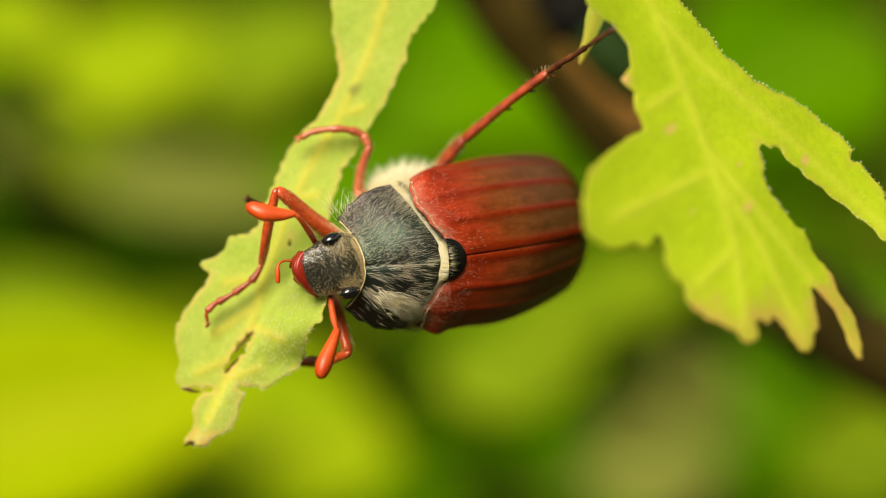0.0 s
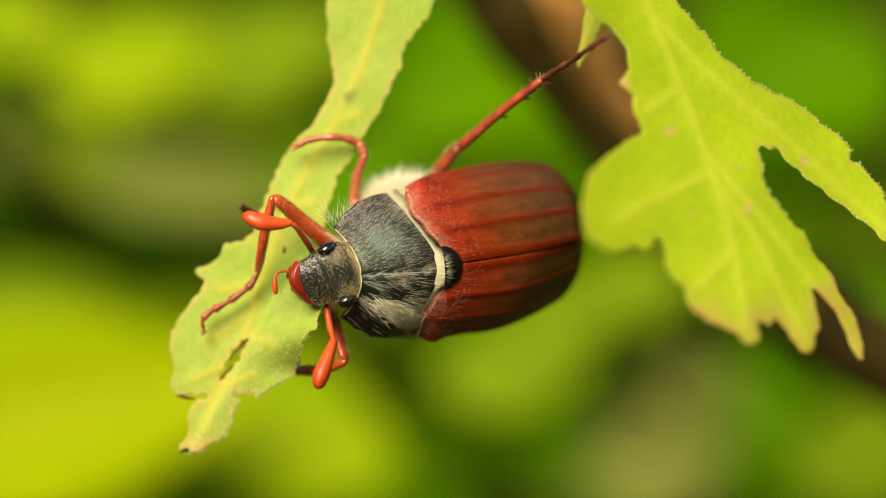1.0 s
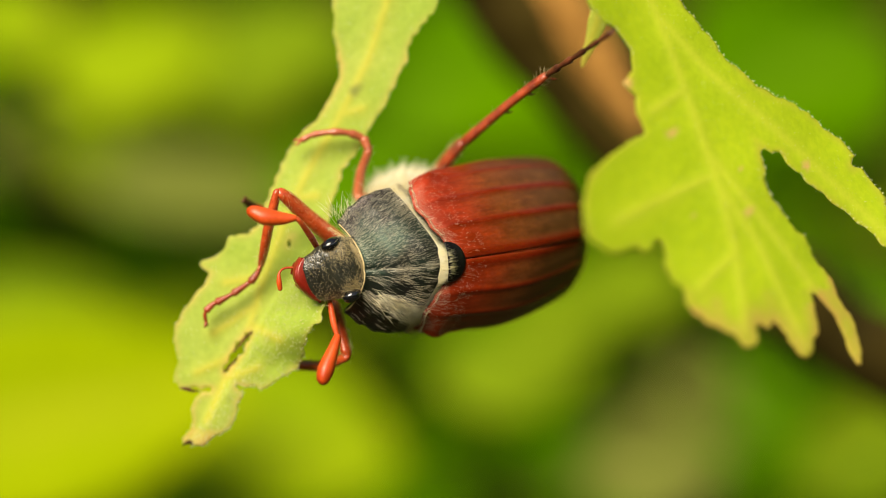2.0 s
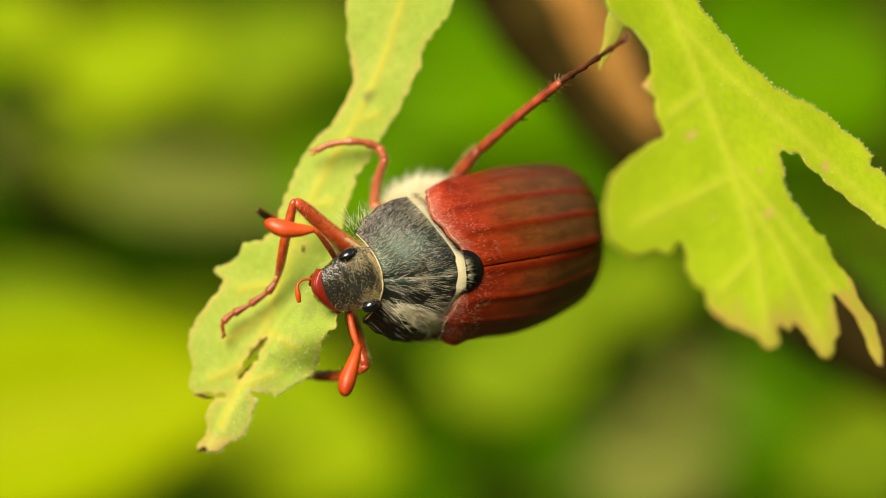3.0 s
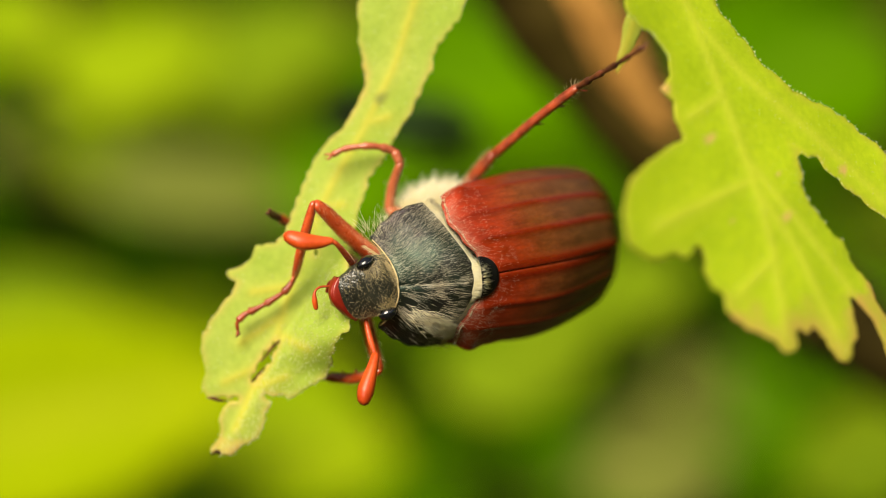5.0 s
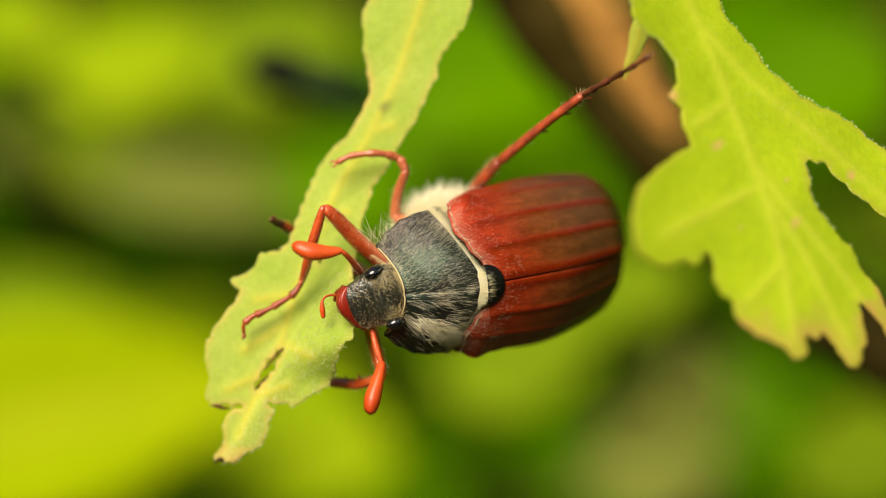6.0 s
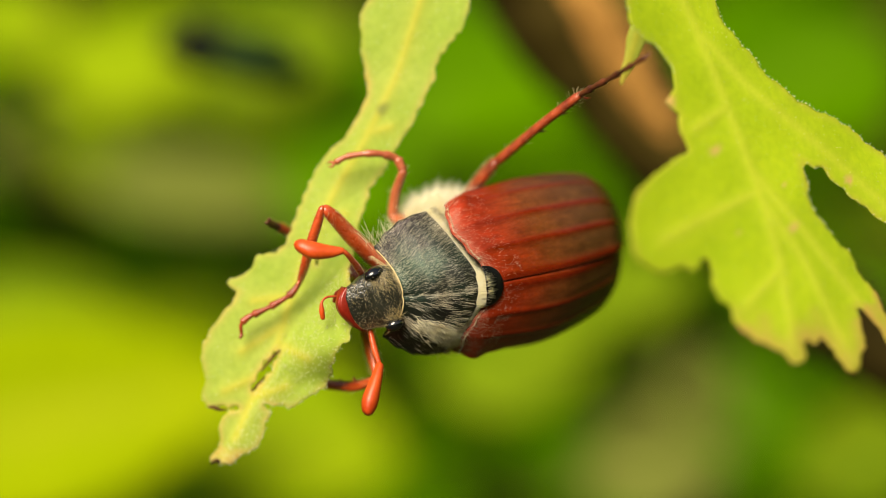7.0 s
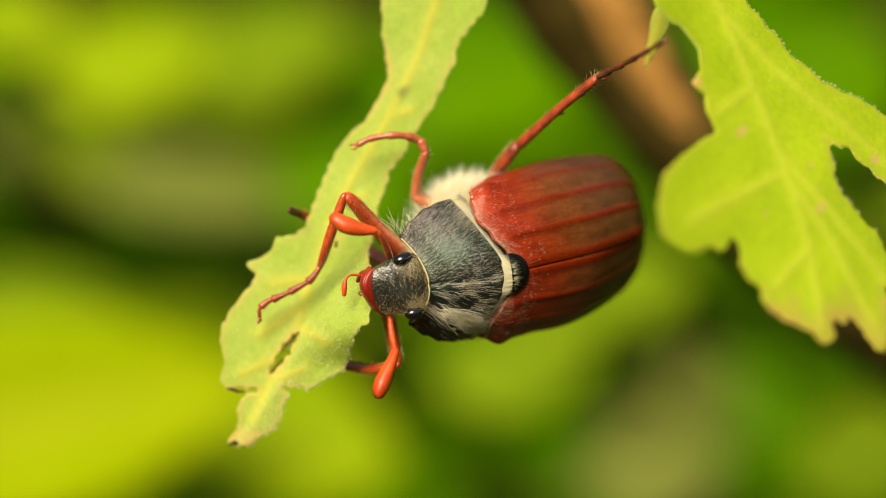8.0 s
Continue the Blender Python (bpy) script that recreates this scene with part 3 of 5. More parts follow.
# ---- the eaten leaf under the beetle ----
def build_eaten_leaf():
    leaf = new("eaten_leaf")
    tagged(leaf, "narrow yellow-green downy leaf with chewed ragged edges", "leaf", group="shrub leaves")
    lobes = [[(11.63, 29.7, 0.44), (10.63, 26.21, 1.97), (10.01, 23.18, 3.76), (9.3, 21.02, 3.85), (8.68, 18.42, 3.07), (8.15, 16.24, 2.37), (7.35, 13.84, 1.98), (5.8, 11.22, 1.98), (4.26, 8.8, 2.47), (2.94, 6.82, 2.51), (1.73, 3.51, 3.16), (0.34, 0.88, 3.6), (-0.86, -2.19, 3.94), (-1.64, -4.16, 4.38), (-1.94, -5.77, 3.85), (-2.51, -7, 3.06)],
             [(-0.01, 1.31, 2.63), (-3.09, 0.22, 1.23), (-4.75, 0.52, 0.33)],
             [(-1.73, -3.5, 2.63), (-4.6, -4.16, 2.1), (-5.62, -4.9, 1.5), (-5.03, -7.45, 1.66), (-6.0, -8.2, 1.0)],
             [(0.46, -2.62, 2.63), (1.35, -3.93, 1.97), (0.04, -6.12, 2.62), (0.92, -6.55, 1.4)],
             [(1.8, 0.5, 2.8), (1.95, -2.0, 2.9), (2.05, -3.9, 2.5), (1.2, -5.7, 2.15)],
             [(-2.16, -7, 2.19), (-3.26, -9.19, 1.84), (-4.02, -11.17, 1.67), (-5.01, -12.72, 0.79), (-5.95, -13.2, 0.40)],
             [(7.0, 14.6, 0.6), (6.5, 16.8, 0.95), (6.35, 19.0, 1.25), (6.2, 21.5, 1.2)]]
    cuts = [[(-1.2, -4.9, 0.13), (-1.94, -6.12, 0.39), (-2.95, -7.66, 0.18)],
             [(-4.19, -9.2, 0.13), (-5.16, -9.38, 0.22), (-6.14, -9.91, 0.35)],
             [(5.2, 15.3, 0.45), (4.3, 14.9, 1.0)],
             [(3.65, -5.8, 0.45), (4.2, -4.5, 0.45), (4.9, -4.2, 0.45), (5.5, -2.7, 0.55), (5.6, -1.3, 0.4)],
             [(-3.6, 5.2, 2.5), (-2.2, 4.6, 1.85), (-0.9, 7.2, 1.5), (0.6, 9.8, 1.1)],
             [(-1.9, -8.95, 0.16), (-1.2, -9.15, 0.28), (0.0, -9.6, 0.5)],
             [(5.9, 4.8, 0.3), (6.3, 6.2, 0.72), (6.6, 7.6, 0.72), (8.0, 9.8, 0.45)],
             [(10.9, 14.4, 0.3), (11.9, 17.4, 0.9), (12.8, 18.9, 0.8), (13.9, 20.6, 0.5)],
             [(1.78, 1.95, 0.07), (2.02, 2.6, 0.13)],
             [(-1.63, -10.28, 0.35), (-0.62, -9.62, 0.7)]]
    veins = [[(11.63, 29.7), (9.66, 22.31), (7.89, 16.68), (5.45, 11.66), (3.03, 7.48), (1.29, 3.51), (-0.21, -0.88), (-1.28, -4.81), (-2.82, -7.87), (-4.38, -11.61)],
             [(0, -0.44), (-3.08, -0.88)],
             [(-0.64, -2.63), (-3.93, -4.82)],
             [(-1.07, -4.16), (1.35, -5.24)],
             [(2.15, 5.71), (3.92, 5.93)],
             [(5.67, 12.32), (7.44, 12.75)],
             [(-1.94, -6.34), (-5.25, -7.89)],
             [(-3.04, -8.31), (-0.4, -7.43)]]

    def depth(x, z):
        across = x * 0.91 + z * 0.41
        off = (x + 1.6) * 0.86 - (z + 6.6) * 0.51          # the chewed half is folded forward along a crease
        fold = 0.75 * smoothstep(-0.25, 0.35, off) * smoothstep(4.0, 0.0, z)
        fold *= 1 + 1.15 * max(0.0, off) * smoothstep(-7.5, -3.5, z)
        return 0.10 * abs(across) ** 1.25 * (1 if across < 0 else -0.9) * 0.5 + 0.9 * math.sin(z * 0.16) + 0.042 * max(0, z - 2) ** 1.45 - fold

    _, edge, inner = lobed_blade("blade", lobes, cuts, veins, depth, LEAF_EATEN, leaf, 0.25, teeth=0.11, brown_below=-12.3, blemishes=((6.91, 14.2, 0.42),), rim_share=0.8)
    bm = bmesh.new()
    px, pz, _ = (11.63, 29.26, 0.0)
    y0 = depth(px, pz)
    tube(bm, rounded([(px, y0, pz, 0.45), (px + 1.5, y0 - 1, pz + 5, 0.5), (px - 6 + 2, y0 + 1, pz + 16, 0.6), (8.5, 5, 51, 0.7)]), 8)
    part("petiole", bm, LEAF_EATEN, leaf)
    rng = random.Random(21)
    roots = []
    for _ in range(15000):
        x, z = inner[rng.randrange(len(inner))]
        off = (x + 1.6) * 0.86 - (z + 6.6) * 0.51
        if z < 1.5 and rng.random() < 0.75 * smoothstep(-0.3, 0.2, off) * (0.25 + 0.75 * math.exp(-(off / 1.6) ** 2)) or rng.random() < 0.03:
            x, z = x + rng.uniform(-0.16, 0.16), z + rng.uniform(-0.16, 0.16)
            roots.append(((x, depth(x, z) - 0.08, z), (rng.uniform(-0.9, 0.9), -0.6, rng.uniform(-0.5, 1.2)), rng.uniform(0.16, 0.40)))
    for _ in range(500):
        x, z = edge[rng.randrange(len(edge))]
        roots.append(((x, depth(x, z), z), (rng.uniform(-1, 1), rng.uniform(-0.6, 0.1), rng.uniform(-1, 1)), rng.uniform(0.08, 0.24)))
    hair_coat("leaf_hairs", roots, LEAF_HAIR, leaf, width=0.015)
    bm = bmesh.new()
    scorch = [(-0.95, -4.7, 0.08), (-1.45, -5.2, 0.13), (-1.9, -5.75, 0.10), (-2.35, -6.3, 0.06)]
    tube(bm, rounded([(x, depth(x, z) - 0.12, z, r) for x, z, r in scorch]), 7, 0.7)
    part("browned_edge", bm, BROWNED, leaf)
    bm = bmesh.new()
    scorch = [(-2.1, -6.75, 0.06), (-2.6, -7.35, 0.13), (-3.1, -7.85, 0.08)]
    tube(bm, rounded([(x, depth(x, z) - 0.12, z, r) for x, z, r in scorch]), 7, 0.7)
    part("browned_edge", bm, BROWNED, leaf)
    for place, name in (((-5.78, -9.25, 1.5), "browned_edge"), ((-5.6, -13.35, 1.3), "browned_edge")):
        x, z, k = place
        bm = bmesh.new()
        tube(bm, rounded([(x - 0.5 * k, depth(x, z), z + 0.12 - (0.3 if z < -10 else 0), 0.07), (x - 0.15 * k, depth(x, z) - 0.1, z + 0.08, 0.13 * k), (x + 0.1 * k, depth(x, z) - 0.15, z - 0.06, 0.10 * k), (x + 0.5 * k, depth(x, z), z - 0.1 + (0.35 if z < -10 else 0), 0.06)]), 8, 0.6)
        part(name, bm, BROWNED, leaf)
    return leaf


def build_lobed_leaf():
    leaf = new("lobed_leaf")
    tagged(leaf, "broad lobed yellow-green leaf with downy edge and browned tips", "leaf", group="shrub leaves")
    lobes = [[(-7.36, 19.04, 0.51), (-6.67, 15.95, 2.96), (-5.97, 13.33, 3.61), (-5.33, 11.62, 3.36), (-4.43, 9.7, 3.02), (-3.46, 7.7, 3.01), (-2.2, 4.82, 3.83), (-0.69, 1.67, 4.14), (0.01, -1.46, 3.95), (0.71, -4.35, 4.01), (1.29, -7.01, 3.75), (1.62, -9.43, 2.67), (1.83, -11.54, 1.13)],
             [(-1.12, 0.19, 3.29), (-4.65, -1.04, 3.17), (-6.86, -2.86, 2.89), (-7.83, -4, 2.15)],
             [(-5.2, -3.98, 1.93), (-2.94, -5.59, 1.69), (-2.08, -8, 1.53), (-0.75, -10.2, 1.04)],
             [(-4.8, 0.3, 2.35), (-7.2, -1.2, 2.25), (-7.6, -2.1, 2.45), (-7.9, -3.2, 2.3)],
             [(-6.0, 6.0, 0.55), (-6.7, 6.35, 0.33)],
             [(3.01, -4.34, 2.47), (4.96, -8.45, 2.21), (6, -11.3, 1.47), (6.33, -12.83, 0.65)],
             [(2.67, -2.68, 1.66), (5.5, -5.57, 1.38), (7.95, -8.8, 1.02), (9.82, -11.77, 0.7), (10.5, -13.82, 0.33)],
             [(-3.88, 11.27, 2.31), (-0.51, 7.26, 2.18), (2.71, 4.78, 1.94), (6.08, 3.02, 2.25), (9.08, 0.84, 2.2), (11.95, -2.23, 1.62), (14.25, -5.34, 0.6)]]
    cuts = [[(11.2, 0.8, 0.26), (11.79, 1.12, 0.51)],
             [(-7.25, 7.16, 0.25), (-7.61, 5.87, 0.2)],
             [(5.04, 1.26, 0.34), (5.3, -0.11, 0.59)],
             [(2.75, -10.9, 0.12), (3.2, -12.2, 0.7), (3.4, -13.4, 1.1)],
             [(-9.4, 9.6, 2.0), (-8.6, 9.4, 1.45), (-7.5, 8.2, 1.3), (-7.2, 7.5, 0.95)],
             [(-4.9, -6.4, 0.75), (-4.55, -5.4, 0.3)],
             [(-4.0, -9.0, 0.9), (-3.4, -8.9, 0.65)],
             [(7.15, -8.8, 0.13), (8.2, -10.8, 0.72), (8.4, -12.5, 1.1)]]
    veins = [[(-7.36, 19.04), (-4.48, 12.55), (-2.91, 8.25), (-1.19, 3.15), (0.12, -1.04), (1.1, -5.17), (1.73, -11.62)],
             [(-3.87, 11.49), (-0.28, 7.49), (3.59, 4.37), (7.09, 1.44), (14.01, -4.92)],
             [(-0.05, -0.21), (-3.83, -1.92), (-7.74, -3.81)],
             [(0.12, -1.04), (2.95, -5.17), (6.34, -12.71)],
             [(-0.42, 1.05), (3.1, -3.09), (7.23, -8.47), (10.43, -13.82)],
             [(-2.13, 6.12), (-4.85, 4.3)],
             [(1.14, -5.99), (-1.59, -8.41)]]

    def depth(x, z):
        return 0.62 * (x - 6.4) + 0.50 * (z - 4.3) - 0.006 * (x - 2) ** 2 - 0.3 * math.sin(0.35 * x + 0.5)

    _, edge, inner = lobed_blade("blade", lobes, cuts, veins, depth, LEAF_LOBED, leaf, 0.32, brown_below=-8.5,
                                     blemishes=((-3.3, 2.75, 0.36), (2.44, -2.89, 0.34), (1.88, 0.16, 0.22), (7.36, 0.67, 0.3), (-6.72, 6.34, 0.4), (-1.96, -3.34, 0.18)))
    px, pz = (-7.28, 18.81)
    bm = bmesh.new()
    y0 = depth(px, pz)
    tube(bm, rounded([(px, y0, pz, 0.45), (px - 0.6, y0 + 0.4, pz + 5, 0.5), (-5.4, 1, 35, 0.7)]), 8)
    part("petiole", bm, LEAF_LOBED, leaf)
    # a narrow pale tooth of the edge, bent back behind the foot
    lobed_blade("leaf_tooth", [[(-8.1, 12.2, 0.75), (-8.5, 10.6, 0.55), (-9.0, 9.2, 0.32), (-9.35, 8.2, 0.08)]], [], [[(-8.1, 12.2), (-9.3, 8.3)]],
                lambda x, z: 4.0 + 0.35 * (12.0 - z), LEAF_EATEN, leaf, 0.2, teeth=0.04, label="narrow pale tooth of the leaf edge bent back")
    rng = random.Random(22)
    roots = []
    for _ in range(2600):
        x, z = edge[rng.randrange(len(edge))]
        if x + z < 2:
            continue
        roots.append(((x, depth(x, z), z), (rng.uniform(-0.3, 1), rng.uniform(-0.7, 0.2), rng.uniform(-0.3, 1)), rng.uniform(0.08, 0.28)))
    for _ in range(900):
        x, z = inner[rng.randrange(len(inner))]
        roots.append(((x, depth(x, z) - 0.2, z), (rng.uniform(-0.6, 0.6), -1, rng.uniform(-0.6, 0.6)), rng.uniform(0.1, 0.3)))
    hair_coat("leaf_hairs", roots, LEAF_HAIR, leaf, width=0.010)
    return leaf


# ---- the beetle: x forward, y to its left, z over its back, mm ----
def elytron_point(side):
    def shape(u, v):
        front = curve_at([(0, -0.9), (0.1, -0.75), (0.25, 0.25), (0.4, 0.95), (0.55, 0.75), (0.7, 0.1 if side < 0 else 0.6), (0.85, -0.9 if side < 0 else 0.1), (1, -1.6 if side < 0 else -0.5)], v)
        x = front + (-16.3 - front) * (1 - (1 - u) ** 1.15)
        end = (1 - max(0.0, (u - 0.22) / 0.78) ** (4.6 if side < 0 else 3.2)) ** 0.5
        width = curve_at([(0, 5.8), (0.12, 6.15), (0.42, 6.65), (0.75, 6.5), (1, 6.0)], u) * (0.25 + 0.75 * end)
        height = curve_at([(0, 4.85), (0.1, 5.0), (0.4, 5.25), (0.75, 4.5), (1, 3.6)], u) * (0.05 + 0.95 * end)
        a = radians(0.1 + 109.5 * v)
        y = width * math.sin(a) ** 0.92 if a < math.pi / 2 else width * math.sin(a)
        z = -2.5 + height * (math.cos(a) if a < math.pi / 2 else 0.8 * math.cos(a)) - 1.4 * u * u
        lift = 0.11 * rib_strength(u, v) + 0.40 * math.exp(-((u - 0.07) / 0.045) ** 2 - ((v - 0.60) / 0.12) ** 2)
        lift += 0.22 * math.exp(-((v - 0.62 - 0.12 * u) / 0.022) ** 2) * smoothstep(0.0, 0.04, u) * (1 - smoothstep(0.16, 0.26, u))
        lift -= 0.16 * math.exp(-(u / 0.02) ** 2)
        y, z = y + lift * math.sin(a), z + lift * math.cos(a)
        return x, side * (0.014 + y * (1 - (0.085 if side > 0 else 0) * smoothstep(0.2, 0.8, u) + (0.05 if side < 0 else 0) * smoothstep(0.5, 0.1, u))), z
    return shape


def rib_strength(u, v):
    fade = smoothstep(0.02, 0.12, u) * (1 - smoothstep(0.86, 0.97, u))
    best = 0.0
    for at, wide, power in ((0.022, 0.030, 1.0), (0.205, 0.024, 0.95), (0.39, 0.026, 0.9), (0.60, 0.028, 0.6), (0.80, 0.03, 0.5), (0.985, 0.02, 1.0)):
        best = max(best, power * math.exp(-((v - at) / wide) ** 2))
    return best * fade


def pronotum_point(u, v):
    s = 2 * v - 1
    hw = curve_at([(0, 5.62), (0.25, 5.56), (0.5, 5.3), (0.75, 4.6), (1, 3.6)], u)
    rear = 1.20 - 1.40 * math.exp(-(s / 0.52) ** 2) + (0.40 if s < 0 else 0.10) * abs(s) ** 6
    front = 5.30 + 0.65 * abs(s) ** 2.0
    x = rear + (front - rear) * u
    dome = curve_at([(0, 2.85), (0.2, 3.05), (0.6, 2.65), (1, 1.5)], u)
    a = abs(s)
    z = -1.9 + (dome + 1.6) * (1 - a ** 2.1) - 0.8 * max(0, u - 0.4) * 1.2
    z += 0.15 * math.exp(-((a - 0.985) / 0.018) ** 2) - 0.07 * math.exp(-((a - 0.93) / 0.05) ** 2) * u
    z -= 0.10 * math.exp(-((a - 0.76) / 0.035) ** 2 - ((u - 0.6) / 0.06) ** 2)
    z -= 0.12 * math.exp(-(s / 0.05) ** 2) * u
    z += 0.05 * noise.noise((x * 0.9, s * 4, 1.5)) + 0.008 * noise.noise((x * 4, s * 16, 4.5))
    return x, s * hw, z


def pronotum_normal(u, v):
    p = Vector(pronotum_point(u, v))
    e = 0.02
    a = Vector(pronotum_point(min(1, u + e), v)) - Vector(pronotum_point(max(0, u - e), v))
    b = Vector(pronotum_point(u, min(1, v + e))) - Vector(pronotum_point(u, max(0, v - e)))
    n = a.cross(b).normalized()
    return p, n if n.z > 0 else -n


def head_ring(u, v):
    """Closed rings from neck to the clypeus."""
    a = 2 * math.pi * v
    x = 4.9 + 4.6 * u - 0.65 * u ** 3 * math.cos(a) ** 2
    hw = curve_at([(0, 1.9), (0.3, 2.45), (0.55, 2.2), (0.8, 1.95), (1, 1.80)], u)
    top = curve_at([(0, 0.35), (0.3, 1.25), (0.6, 1.1), (0.85, 0.6), (1, 0.4)], u)
    low = curve_at([(0, 1.8), (0.5, 1.7), (1, 0.6)], u)
    zc = -0.75 - 1.25 * u ** 1.3
    c, s = math.cos(a), math.sin(a)
    y = hw * math.copysign(abs(c) ** 0.72, c)
    z = zc + (top if s > 0 else low) * math.copysign(abs(s) ** 0.85, s)
    return x, y, z + (0.10 * noise.noise((x * 1.7, y * 1.7, 2.0)) - 0.15 * math.exp(-((u - 0.66) / 0.05) ** 2) if s > 0 else 0)


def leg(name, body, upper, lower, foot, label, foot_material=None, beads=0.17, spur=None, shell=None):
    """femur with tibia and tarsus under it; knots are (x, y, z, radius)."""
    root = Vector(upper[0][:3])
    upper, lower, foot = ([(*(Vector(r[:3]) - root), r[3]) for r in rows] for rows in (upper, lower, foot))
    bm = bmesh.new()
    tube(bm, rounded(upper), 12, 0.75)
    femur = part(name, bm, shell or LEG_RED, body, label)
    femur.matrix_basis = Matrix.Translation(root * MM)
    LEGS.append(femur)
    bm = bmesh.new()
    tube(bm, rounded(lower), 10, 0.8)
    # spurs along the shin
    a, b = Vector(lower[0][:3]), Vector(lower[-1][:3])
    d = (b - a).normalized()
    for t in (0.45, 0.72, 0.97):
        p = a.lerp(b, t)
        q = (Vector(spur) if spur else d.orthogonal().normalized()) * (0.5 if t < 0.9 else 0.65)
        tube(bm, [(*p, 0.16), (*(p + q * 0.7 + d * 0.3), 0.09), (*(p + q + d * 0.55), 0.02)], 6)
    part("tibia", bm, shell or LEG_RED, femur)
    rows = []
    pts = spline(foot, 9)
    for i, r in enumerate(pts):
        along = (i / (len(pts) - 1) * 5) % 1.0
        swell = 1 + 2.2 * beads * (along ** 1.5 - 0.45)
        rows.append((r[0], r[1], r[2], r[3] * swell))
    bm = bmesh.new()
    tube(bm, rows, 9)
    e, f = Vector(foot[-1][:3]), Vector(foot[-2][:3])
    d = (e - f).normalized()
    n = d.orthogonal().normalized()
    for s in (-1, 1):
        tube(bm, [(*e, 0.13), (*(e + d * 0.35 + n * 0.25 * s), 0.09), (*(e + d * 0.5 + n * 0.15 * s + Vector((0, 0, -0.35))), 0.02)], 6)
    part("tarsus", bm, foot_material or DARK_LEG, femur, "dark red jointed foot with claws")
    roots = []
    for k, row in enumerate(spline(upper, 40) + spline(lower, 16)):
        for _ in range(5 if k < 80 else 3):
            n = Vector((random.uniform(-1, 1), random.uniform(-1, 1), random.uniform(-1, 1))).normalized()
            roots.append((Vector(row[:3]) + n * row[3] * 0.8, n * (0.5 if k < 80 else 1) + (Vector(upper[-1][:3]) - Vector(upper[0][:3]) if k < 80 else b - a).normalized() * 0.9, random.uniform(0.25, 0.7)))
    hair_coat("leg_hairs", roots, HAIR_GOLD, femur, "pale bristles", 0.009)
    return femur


FEELERS, HEADS, LEGS = [], [], []


def antenna(name, body, stalk, club, label):
    root = Vector(stalk[0][:3])
    bm = bmesh.new()
    tube(bm, rounded([(*(Vector(p[:3]) - root), p[3]) for p in stalk]), 10)
    ob = part(name, bm, LEG_RED, body, label)
    ob.matrix_basis = Matrix.Translation(root * MM)
    bm = bmesh.new()
    rows = rounded([(*(Vector(p[:3]) - root), p[3]) for p in club], 5)
    for off in (-0.14, 0.0, 0.14):
        tube(bm, [(r[0], r[1], r[2] + off, r[3]) for r in rows], 12, 0.8)
    part("club", bm, CLUB, ob, "folded orange-red leaflets")
    return ob


NECK = Vector((4.9, 0, -0.8))
HEAD_AT = Matrix.Translation((NECK + Vector((0.1, -0.62, 0))) * MM) @ pose(0, 0, 0, 0, 0, 14)


